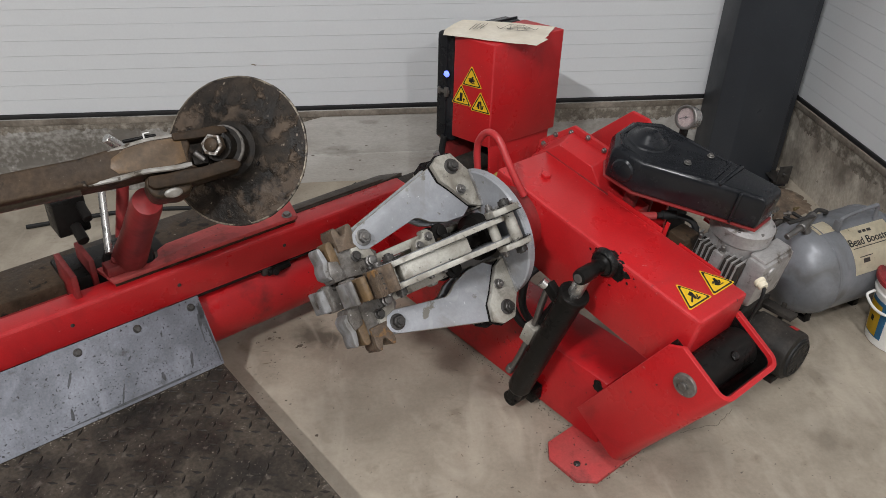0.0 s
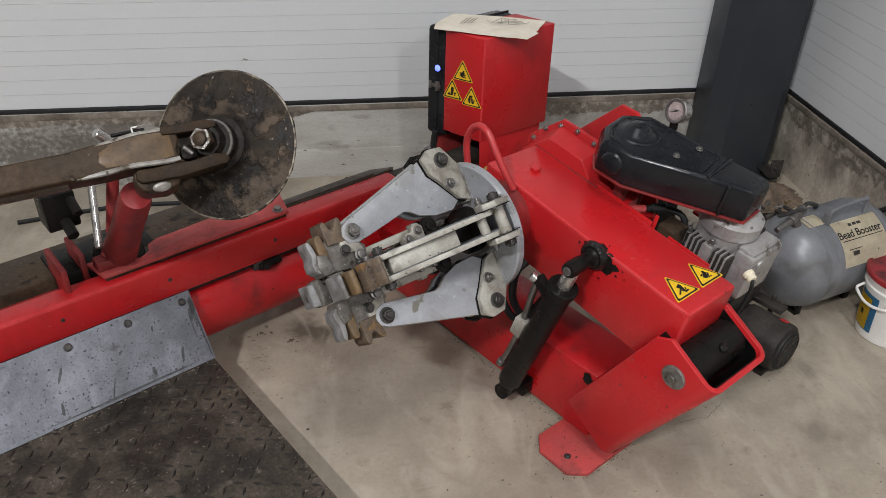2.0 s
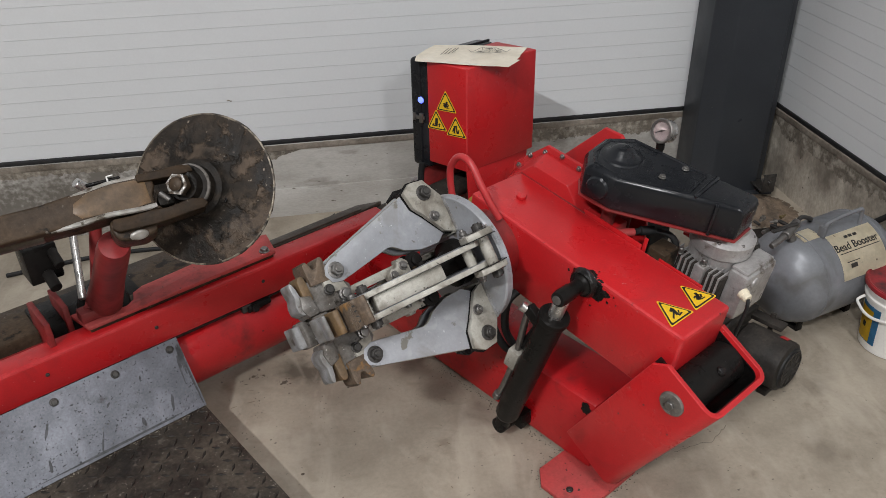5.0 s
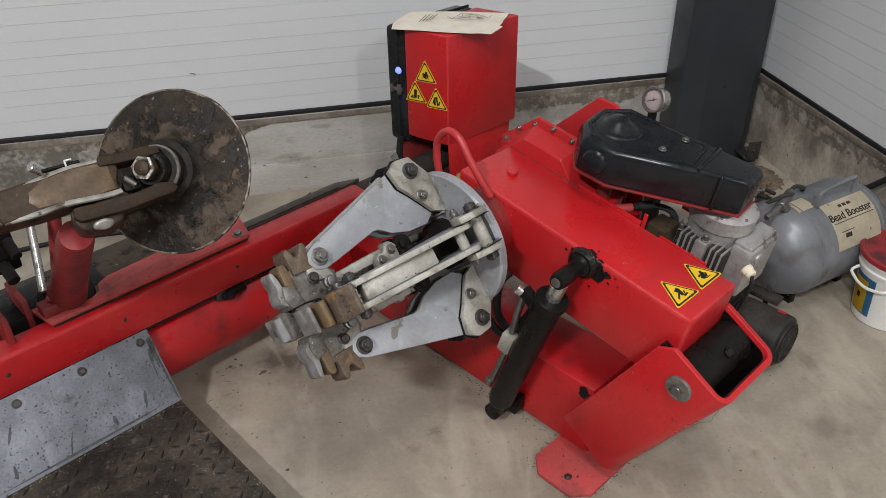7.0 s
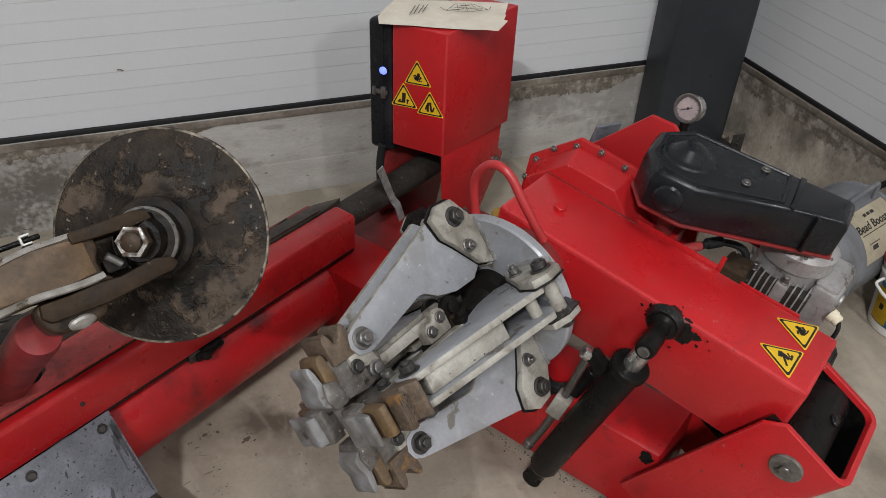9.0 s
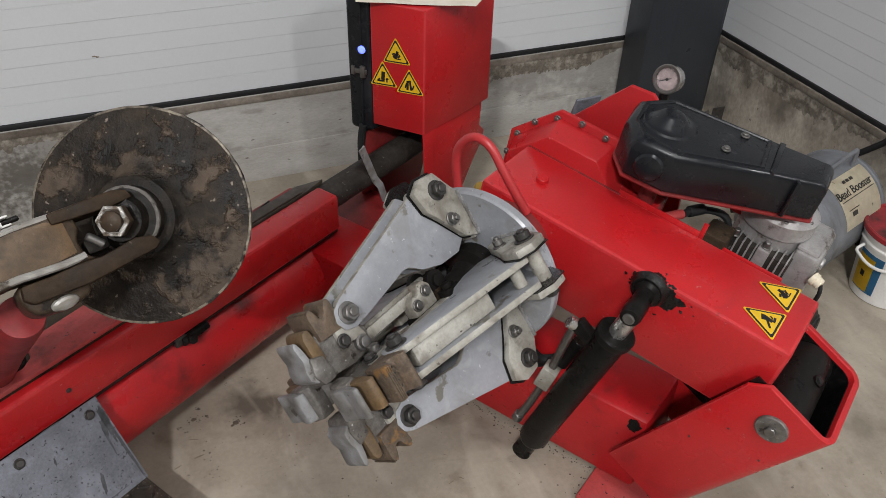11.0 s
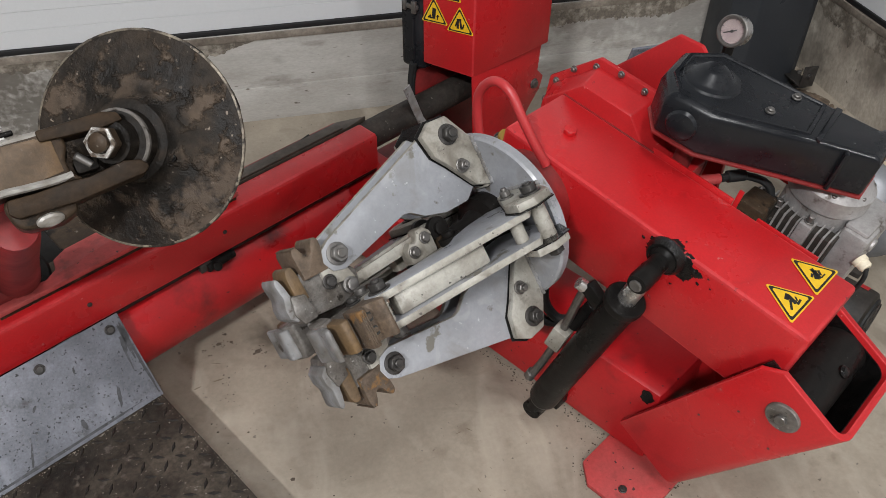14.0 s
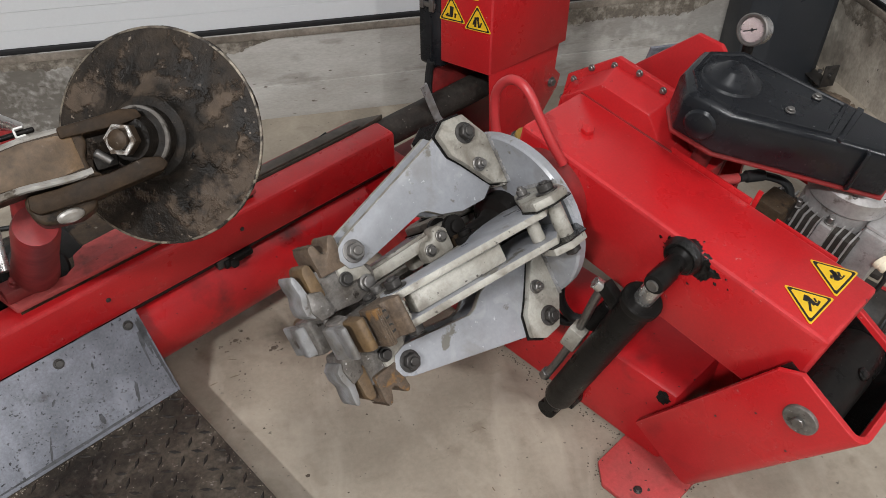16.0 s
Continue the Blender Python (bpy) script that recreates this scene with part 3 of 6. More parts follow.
part("bracket_screw", hexbolt((0.11, -0.165, 0.09), (0, -1, 0), 0.007, 0.005), BOLT_DARK, col)

# ---- tyre changer ----
MM = pose(1.034, 1.726, 0, 0, 0, 32)
machine = thing("tyre_changer", "red truck tyre changer with grey four-jaw chuck on concrete", "tyre changer", MM)
BETA = 9.0
ARM = pose(0, 0, 0.387, BETA, 0, 0)           # frame of the swinging arm: y to the rear along it

# base channel and foot
base = part("base_channel", box(0.036, 0.200, 0.205, 1.22, 0.012, 0.217, 0.012), RED_BASE, machine, "glossy red steel base beam")
part("foot_plate", prism([(0.12, 0.128), (-0.046, 0.128), (-0.085, 0.162), (-0.085, 0.252), (-0.05, 0.29), (0.12, 0.29)], 0.012, None, 0.002), RED_DUSTY, machine, "dusty red floor plate")
part("anchor_bolt", hexbolt((-0.047, 0.195, 0.012), (0, 0, 1), 0.006, 0.003), BOLT_DARK, machine)
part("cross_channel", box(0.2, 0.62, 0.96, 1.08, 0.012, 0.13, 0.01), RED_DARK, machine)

# pivot bracket: a bent channel leaning forward
ax = Vector((0, -0.203, 0.339)).normalized()
wd = Vector((0, -0.339, -0.203)).normalized()
BRK = Matrix((Vector((1, 0, 0)), wd, ax)).transposed().to_4x4()
BRK.translation = Vector((0.005, 0.265, 0.111))


def channel_outline(w, d, t, r):
    def arc(cx, cy, rr, a0, a1, n=5):
        return [(cx + rr * math.cos(radians(a0 + (a1 - a0) * k / n)), cy + rr * math.sin(radians(a0 + (a1 - a0) * k / n))) for k in range(n + 1)]
    outer = [(0, 0), (0, 0.024)] + arc(r, d - r, r, 180, 90) + arc(w - r, d - r, r, 90, 0) + [(w, 0.024), (w, 0)]
    q = max(r - t, 0.003)
    inner = [(w - t, 0), (w - t, 0.024)] + arc(w - t - q, d - t - q, q, 0, 90) + arc(t + q, d - t - q, q, 90, 180) + [(t, 0.024), (t, 0)]
    return outer + inner


brk = prism(channel_outline(0.206, 0.162, 0.012, 0.030), 0.421, None, 0.002, 0.010)
for v in brk.verts:
    if v.co.z > 0.40 and v.co.y < 0.012:
        v.co.z -= 0.032
brk.transform(BRK)
bracket = part("pivot_bracket", brk, RED, machine, "bent red steel pivot bracket")
part("grease_lining", prism(channel_outline(0.1805, 0.1485, 0.0015, 0.020), 0.305, BRK @ Matrix.Translation((0.0128, 0.0005, 0)), 0, 0.115), GREASE, bracket, "black grease inside the bracket")
part("pivot_tube", rod((0.018, 0.0, 0.392), (0.196, 0.0, 0.392), 0.046, 32), BLACK_STEEL, machine, "black greasy pivot tube")
part("grease_cap", turned([(0.011, 0), (0.011, 0.005), (0.007, 0.009), (0.002, 0.010)], frame_of((0.12, -0.031, 0.424), (0.12, -0.08, 0.476)), 16), GREASE, machine)
# added black block that fills the bracket's interior with dark
part("bracket_filler", box(0.03, 0.19, -0.012, 0.05, 0.315, 0.375, 0.014), BLACK_STEEL, machine)
pin = part("pivot_washer", turned([(0.028, 0), (0.028, 0.004), (0.026, 0.006), (0.013, 0.006)], frame_of((0.005, 0, 0.387), (-1, 0, 0.387)), 30), CAST, machine, "worn steel washer")
part("pivot_bolt", hexbolt((-0.001, 0, 0.387), (-1, 0, 0), 0.0095, 0.007, False), BOLT, pin)
for q in ((0.055, 0.30), (0.038, 0.215), (0.13, 0.30)):
    part("plate_screw", turned([(0.0022, 0), (0.0022, 0.0010)], frame_of(BRK @ V3(0.0005, *q), BRK @ V3(-1, *q)), 10), BOLT_DARK, bracket)

# swinging arm
arm = part("arm", box(0.036, 0.206, 0.036, 0.655, -0.052, 0.131, 0.007, ARM), RED, machine, "glossy red square steel arm")
rubbed_highlit_edges(arm, 0.0065, RED_EDGE)
rubbed_highlit_edges(bracket, 0.0025, RED_EDGE)
part("arm_bolt", hexbolt(ARM @ V3(0.122, 0.571, 0.131), ARM.to_3x3() @ V3(0, 0, 1), 0.012, 0.009, False), RED, arm)

# gearbox at the rear of the arm, round the chuck's axis
CY, CZ = 0.551, 0.510
oct_pts = [(CY + 0.166 * math.cos(radians(22.5 + BETA + 45 * k)), CZ + 0.166 * math.sin(radians(22.5 + BETA + 45 * k))) for k in range(8)]
ACROSS = Matrix(((0, 0, 1, 0), (1, 0, 0, 0), (0, 1, 0, 0), (0, 0, 0, 1)))       # outline (y, z) made solid along a
def oct_ring(k, a):
    return [(a, CY + k * (y - CY), CZ + k * (z - CZ)) for y, z in oct_pts]


gear = part("gearbox_housing", bevelled(loft([oct_ring(k, a) for k, a in ((0.87, 0.2062), (0.88, 0.212), (0.965, 0.250), (0.975, 0.262))]), 0.004, 2, 12), RED, machine, "red gearbox housing with bolted lid")
part("gearbox_lid", prism([(CY + 1.07 * (y - CY), CZ + 1.07 * (z - CZ)) for y, z in oct_pts], 0.012, ACROSS, 0.003, 0.262), RED, gear)
for k in range(18):
    w = radians(34 + 20 * k)
    if math.sin(w) < 0.45 and math.cos(w) < 0.2 or math.sin(w) < -0.4:
        continue
    part("lid_bolt", hexbolt((0.262, CY + 0.161 * math.cos(w), CZ + 0.161 * math.sin(w)), (-1, 0, 0), 0.0048, 0.005), BOLT, gear)
part("motor_mount", prism([(0.34, 0.40), (0.62, 0.40), (0.66, 0.58), (0.49, 0.735), (0.44, 0.73), (0.34, 0.62)], 0.012, ACROSS, 0.003, 0.352), RED, machine)
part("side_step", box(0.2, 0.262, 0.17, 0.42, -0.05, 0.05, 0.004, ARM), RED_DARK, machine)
part("gearbox_foot", box(0.2, 0.292, 0.372, 0.60, -0.05, 0.112, 0.004, ARM), RED, gear)
# thin dark red strip paints the step's shade along the arm edge
part("step_shade_strip", box(0.2036, 0.2068, 0.44, 0.652, 0.120, 0.1314, 0.0004, ARM), RED_DARK, gear)
part("mount_tab", box(0.2068, 0.2110, 0.275, 0.445, 0.03, 0.139, 0.0015, ARM), RED, gear)
part("tab_bolt", hexbolt(ARM @ V3(0.2068, 0.405, 0.118), V3(-1, 0, 0), 0.004, 0.003, False), GREASE, gear)
part("chuck_neck", rod((-0.06, CY, CZ), (0.06, CY, CZ), 0.088, 40), RED_DARK, machine)

# belt cover of black plastic on the arm's far side
top_poly = [(0.172, 0.440), (0.218, 0.480), (0.298, 0.495), (0.359, 0.451), (0.380, 0.240), (0.390, 0.134), (0.314, 0.127), (0.260, 0.223), (0.178, 0.362)]


def grown(poly, d):
    c = Vector((sum(p[0] for p in poly) / len(poly), sum(p[1] for p in poly) / len(poly)))
    out = []
    for p in poly:
        q = Vector(p) - c
        out.append(tuple(c + q * (1 + d / q.length)))
    return out


rings = [[(x, y, z) for x, y in grown(top_poly, d)] for d, z in ((0.003, 0.200), (0.004, 0.208), (0.004, 0.262), (-0.001, 0.275), (-0.011, 0.281))]
cover_bm = loft(rings)
cover_bm.transform(ARM)
cover = part("belt_cover", bevelled(cover_bm, 0.0045, 3, 30), BLACK_PLASTIC, machine, "black moulded plastic belt cover")
part("cover_back_plate", prism(grown(top_poly, 0.0065), 0.005, ARM, 0.001, 0.1935), RED_DARK, machine)

# drive motor under the cover's narrow end
motor = part("drive_motor", join(turned([(0.070, 0.125), (0.072, 0.128), (0.072, 0.16), (0.05, 0.180), (0.05, 0.193)], ARM @ Matrix.Translation((0.385, 0.178, 0)), 40),
                                 turned([(0.058, -0.10), (0.066, -0.09), (0.066, 0.126)], ARM @ Matrix.Translation((0.385, 0.178, 0)), 40)), ALU, machine, "cast aluminium electric motor with cooling fins")
for k in range(13):
    part("fin", box(0.296, 0.345, -0.0017, 0.0015, -0.09, 0.104, 0.0008, ARM @ Matrix.Translation((0, 0.118 + 0.0125 * k, 0))), ALU, motor)
# dark core box that paints the shade between the fins
part("fin_gap_shade", box(0.302, 0.334, 0.112, 0.274, -0.09, 0.098, 0.002, ARM), DUSTY_BLACK, motor)
part("terminal_box", box(0.334, 0.462, 0.066, 0.118, -0.01, 0.116, 0.010, ARM), ALU, motor)
part("terminal_lid", box(0.342, 0.456, 0.074, 0.118, 0.112, 0.123, 0.006, ARM), ALU, motor)
part("blank_plug", turned([(0.013, 0), (0.013, 0.004), (0.009, 0.006)], ARM @ frame_of((0.368, 0.066, 0.092), (0.368, 0.0, 0.092)), 20), ALU, motor)
part("cable_gland", turned([(0.0135, 0), (0.0135, 0.008), (0.0115, 0.010), (0.0115, 0.018), (0.009, 0.021), (0.005, 0.021)], ARM @ frame_of((0.322, 0.066, 0.088), (0.300, 0.0, 0.078)), 20), LABEL_M, motor, "cream plastic cable gland")
part("motor_cable", pipe([ARM @ V3(0.316, 0.047, 0.085), ARM @ V3(0.313, 0.04, 0.06), ARM @ V3(0.325, 0.045, -0.02), ARM @ V3(0.37, 0.06, -0.1)], 0.0042), RUBBER, motor)
for q in ((0.30, 0.225, 0.108), (0.302, 0.165, 0.112), (0.452, 0.13, 0.128), (0.45, 0.20, 0.13)):
    part("motor_bolt", hexbolt(ARM @ V3(*q), ARM.to_3x3() @ V3(0, 0, 1), 0.006, 0.012), BOLT, motor)
part("motor_shelf", box(0.36, 0.506, 0.185, 0.262, 0.112, 0.120, 0.001, ARM), RED, machine)
for w in (150, 200, 250, 300):
    part("flange_bolt", hexbolt(ARM @ V3(0.385 + 0.062 * math.cos(radians(w)), 0.178 + 0.062 * math.sin(radians(w)), 0.160), ARM.to_3x3() @ V3(0, 0, 1), 0.005, 0.006), BOLT, motor)
part("bolt_lug", box(0.288, 0.312, 0.153, 0.177, 0.06, 0.112, 0.003, ARM), ALU, motor)
part("rating_plate", box(0.2885, 0.2905, 0.10, 0.155, 0.0, 0.03, 0.0005, ARM), BRIGHT, motor)
part("side_flange", box(0.207, 0.211, 0.11, 0.225, 0.06, 0.133, 0.001, ARM), RED, machine)
part("flange_top", box(0.212, 0.2165, 0.266, 0.275, 0.02, 0.158, 0.001, ARM), RED, machine)
# short pipework between the arm and the motor
part("red_stub", rod(ARM @ V3(0.212, 0.345, 0.128), ARM @ V3(0.248, 0.324, 0.128), 0.0095), RED_DUSTY, machine)
part("black_hose", pipe([ARM @ V3(0.25, 0.323, 0.128), ARM @ V3(0.29, 0.30, 0.130), ARM @ V3(0.31, 0.25, 0.12), ARM @ V3(0.30, 0.22, 0.02)], 0.0075), RUBBER, machine)
part("hose_joint", rod(ARM @ V3(0.262, 0.318, 0.129), ARM @ V3(0.292, 0.299, 0.131), 0.011), RUBBER, machine)
part("valve_block", box(0.235, 0.295, 0.225, 0.275, 0.0, 0.125, 0.006, ARM), OILED, machine)
part("red_strut", rod(ARM @ V3(0.235, 0.40, 0.03), ARM @ V3(0.25, 0.40, 0.19), 0.017), RED_DARK, machine)
part("red_strut", rod(ARM @ V3(0.30, 0.385, 0.0), ARM @ V3(0.30, 0.385, 0.19), 0.013), RED_DARK, machine)

# hydraulic ram on the near side
R0, R1 = V3(-0.048, 0.412, 0.100), V3(-0.040, 0.260, 0.540)
rd = (R1 - R0).normalized()
ram = part("hydraulic_ram", turned([(0.018, 0), (0.026, 0.007), (0.030, 0.018), (0.030, 0.387)], frame_of(R0, R1), 36), BLACK_STEEL, machine, "black greasy hydraulic cylinder")
part("gland", turned([(0.030, 0), (0.0345, 0.002), (0.0355, 0.006), (0.0355, 0.017), (0.033, 0.02), (0.02, 0.02)], frame_of(R0 + rd * 0.383, R1), 36), BLACK_STEEL, ram)
part("piston_rod", rod(R0 + rd * 0.385, R1 - rd * 0.012, 0.0165), BRIGHT, ram)
PINX = frame_of(V3(0.040, 0.266, 0.539), V3(-1.0, 0.20, 0.56))
part("rod_eye", turned([(0.024, 0), (0.0245, 0.004), (0.0240, 0.024), (0.020, 0.028), (0.017, 0.030), (0.017, 0.056), (0.0188, 0.059), (0.0188, 0.094), (0.0165, 0.1025), (0.010, 0.1045)], PINX, 32), BLACK_STEEL, ram)
part("pin_end", turned([(0.0105, 0.103), (0.0105, 0.1065), (0.0085, 0.1075), (0.0035, 0.1065)], PINX, 20), BOLT, ram)
part("grease_clot", turned([(0.034, 0), (0.036, 0.004), (0.033, 0.012), (0.029, 0.017)], frame_of(V3(0.0362, 0.266, 0.539), V3(-1, 0.266, 0.539)), 18), GREASE, ram)
part("lower_eye", rod(R0 - rd * 0.034 + V3(-0.016, 0.0, 0.0), R0 - rd * 0.034 + V3(0.030, 0.0, 0.0), 0.021), BLACK_STEEL, ram)
part("lower_neck", rod(R0 - rd * 0.03, R0 + rd * 0.02, 0.020), BLACK_STEEL, ram)
part("lower_bracket", box(-0.002, 0.036, 0.40, 0.44, 0.030, 0.075, 0.003), BLACK_STEEL, ram)
part("port_block", box(-0.01, 0.01, -0.03, 0.03, -0.014, 0.014, 0.003, frame_of(R0 + rd * 0.355 + V3(0.0, 0.038, 0.01), R1)), BLACK_STEEL, ram)
part("port_nut", hexbolt(R0 + rd * 0.365 + V3(-0.006, 0.064, 0.014), V3(-0.3, 0.5, 0.4), 0.011, 0.016, False), BRIGHT, ram)
part("feed_pipe", pipe([V3(-0.036, 0.36, 0.455), V3(-0.034, 0.375, 0.40), V3(-0.03, 0.392, 0.33), V3(-0.032, 0.412, 0.25), V3(-0.035, 0.44, 0.165), V3(-0.04, 0.455, 0.135)], 0.0085), BOLT, ram)
part("check_valve", box(-0.016, 0.016, -0.016, 0.016, -0.028, 0.028, 0.003, frame_of(V3(-0.033, 0.402, 0.288), V3(-0.03, 0.375, 0.38))), GREY_WORN, ram, "steel check valve block")
part("valve_cap", rod(V3(-0.02, 0.385, 0.32), V3(0.0, 0.36, 0.38), 0.014), BLACK_STEEL, ram)
part("pipe_nut", hexbolt(V3(-0.038, 0.448, 0.148), V3(-0.05, 0.3, -0.8), 0.011, 0.02, False), BOLT, ram)
for k, pts in enumerate(([(0.04, 0.50, 0.42), (0.0, 0.51, 0.39), (-0.004, 0.505, 0.31), (0.01, 0.47, 0.25), (0.03, 0.43, 0.26), (-0.02, 0.40, 0.30)],
                         [(0.05, 0.47, 0.41), (0.012, 0.475, 0.385), (0.008, 0.475, 0.31), (0.02, 0.45, 0.265), (0.035, 0.42, 0.27), (0.0, 0.395, 0.33)])):
    part("ram_hose", pipe([V3(*p) for p in pts], 0.010), RUBBER, machine, "black hydraulic hose")


def blotch(cx, cy, rx, ry, m, seed, n=46):
    """A ragged flat patch in x, y."""
    rng = random.Random(seed)
    ph = [rng.uniform(0, 6.28) for _ in range(5)]
    pts = []
    for k in range(n):
        w = 2 * math.pi * k / n
        f = 1 + 0.09 * math.sin(2 * w + ph[0]) + 0.08 * math.sin(3 * w + ph[1]) + 0.07 * math.sin(5 * w + ph[2]) + 0.08 * math.sin(9 * w + ph[3]) + rng.uniform(-0.09, 0.09)
        pts.append((cx + rx * f * math.cos(w), cy + ry * f * math.sin(w)))
    return prism(pts, 0.0012, m, 0)


def grease_over_edge(cy, cw, ry, rw, seed):
    """A ragged smear that climbs the arm's side and laps over its rounded top edge; w counts up the side and then across the top."""
    rng = random.Random(seed)
    ph = [rng.uniform(0, 6.28) for _ in range(4)]
    r, step = 0.010, 0.0016

    def at(y, w, lift):
        bend = w - (0.131 - r)
        if bend < 0:
            return V3(0.036 - lift, y, w)
        q = bend / r
        if q < math.pi / 2:
            return V3(0.036 + r - (r + lift) * math.cos(q), y, 0.131 - r + (r + lift) * math.sin(q))
        return V3(0.036 + r + bend - r * math.pi / 2, y, 0.131 + lift)

    bm = bmesh.new()
    seen = {}
    ny, nw = int(1.6 * ry / step), int(1.6 * rw / step)
    for a in range(-ny, ny + 1):
        for b in range(-nw, nw + 1):
            u, v = a * step / ry, b * step / rw
            w = math.atan2(v, u)
            f = 1 + 0.12 * math.sin(2 * w + ph[0]) + 0.07 * math.sin(3 * w + ph[1]) + 0.30 * noise.noise(Vector((a * 0.09, b * 0.09, seed))) + 0.16 * noise.noise(Vector((a * 0.35, b * 0.35, seed)))
            d = math.hypot(u, v) / f
            if d < 1:
                p = at(cy + a * step, cw + b * step, 0.0004 + 0.0030 * (1 - d) * (1 + 0.8 * noise.noise(Vector((a * 0.3, b * 0.3, seed + 5)))))
                seen[a, b] = bm.verts.new(ARM @ p)
    for a, b in list(seen):
        ring = [seen.get(k) for k in ((a, b), (a + 1, b), (a + 1, b + 1), (a, b + 1))]
        if all(ring):
            bm.faces.new(ring)
    bmesh.ops.recalc_face_normals(bm, faces=bm.faces)
    return bm


part("grease_patch", grease_over_edge(0.279, 0.110, 0.042, 0.036, 3), GREASE, arm, "black grease smear")
part("grease_patch", grease_over_edge(0.236, 0.112, 0.016, 0.010, 8), GREASE, arm)
for k, (y, w, r) in enumerate(((0.222, 0.095, 0.004), (0.21, 0.118, 0.003), (0.245, 0.085, 0.005), (0.335, 0.11, 0.004), (0.20, 0.102, 0.0025), (0.26, 0.060, 0.004), (0.275, 0.152, 0.003))):
    part("grease_fleck", grease_over_edge(y, w, r, r, 20 + k), GREASE, arm)
part("grease_patch", blotch(0.232, 0.196, 0.014, 0.016, Matrix(((0, 0, 1, 0.0348), (1, 0, 0, 0), (0, 1, 0, 0), (0, 0, 0, 1))), 5), BLACK_STEEL, base)

# ---- chuck: flange, four double jaws ----
flange = part("chuck_flange", turned([(0.09, 0), (0.153, 0.0), (0.157, 0.004), (0.157, 0.018), (0.153, 0.022), (0.06, 0.022)], frame_of((-0.052, CY, CZ), (-1, CY, CZ)), 72), GREY_PAINT, machine, "grey painted four-jaw chuck")


def jaw_frame(phi):
    """x: outwards from the axis; y: across the jaw; z: along the axis away from the flange."""
    rad = V3(0, -math.cos(radians(phi)), math.sin(radians(phi)))
    out = V3(-1, 0, 0)
    m = Matrix((rad, out.cross(rad), out)).transposed().to_4x4()
    m.translation = V3(-0.074, CY, CZ)
    return m


LUG = [(0.062, -0.003), (0.148, -0.003), (0.203, 0.030), (0.206, 0.066), (0.190, 0.092), (0.150, 0.084), (0.128, 0.066), (0.076, 0.030)]
PLATE = [(0.150, 0.030), (0.193, 0.078), (0.186, 0.100), (0.122, 0.318), (0.112, 0.336), (0.094, 0.342), (0.076, 0.332), (0.070, 0.312),
         (0.074, 0.285), (0.094, 0.178), (0.091, 0.164), (0.074, 0.142), (0.060, 0.100), (0.058, 0.05), (0.078, 0.020), (0.11, 0.012)]
LINK = [(0.036, 0.120), (0.046, 0.114), (0.056, 0.120), (0.056, 0.140), (0.054, 0.30), (0.052, 0.326), (0.044, 0.330), (0.036, 0.322), (0.036, 0.30), (0.036, 0.150)]
HEAD = [(0.030, 0.300), (0.060, 0.292), (0.100, 0.325), (0.116, 0.332), (0.118, 0.348), (0.102, 0.358), (0.096, 0.394), (0.078, 0.402), (0.058, 0.411), (0.040, 0.404), (0.030, 0.38), (0.024, 0.34)]
CLAMP = [(0.084, 0.335), (0.129, 0.331), (0.135, 0.333), (0.137, 0.337), (0.135, 0.342), (0.127, 0.347), (0.118, 0.351), (0.1155, 0.357), (0.118, 0.362), (0.128, 0.365), (0.135, 0.368), (0.137, 0.373), (0.134, 0.378), (0.128, 0.380), (0.086, 0.379)]
STEP = [(0.060, 0.383), (0.098, 0.384), (0.112, 0.386), (0.116, 0.391), (0.114, 0.399), (0.104, 0.403), (0.062, 0.404)]
SHOVEL = [(0.042, 0.404), (0.064, 0.405), (0.080, 0.409), (0.094, 0.411), (0.108, 0.415), (0.111, 0.420), (0.104, 0.4235), (0.090, 0.4225), (0.078, 0.421), (0.064, 0.426), (0.048, 0.426), (0.038, 0.416)]
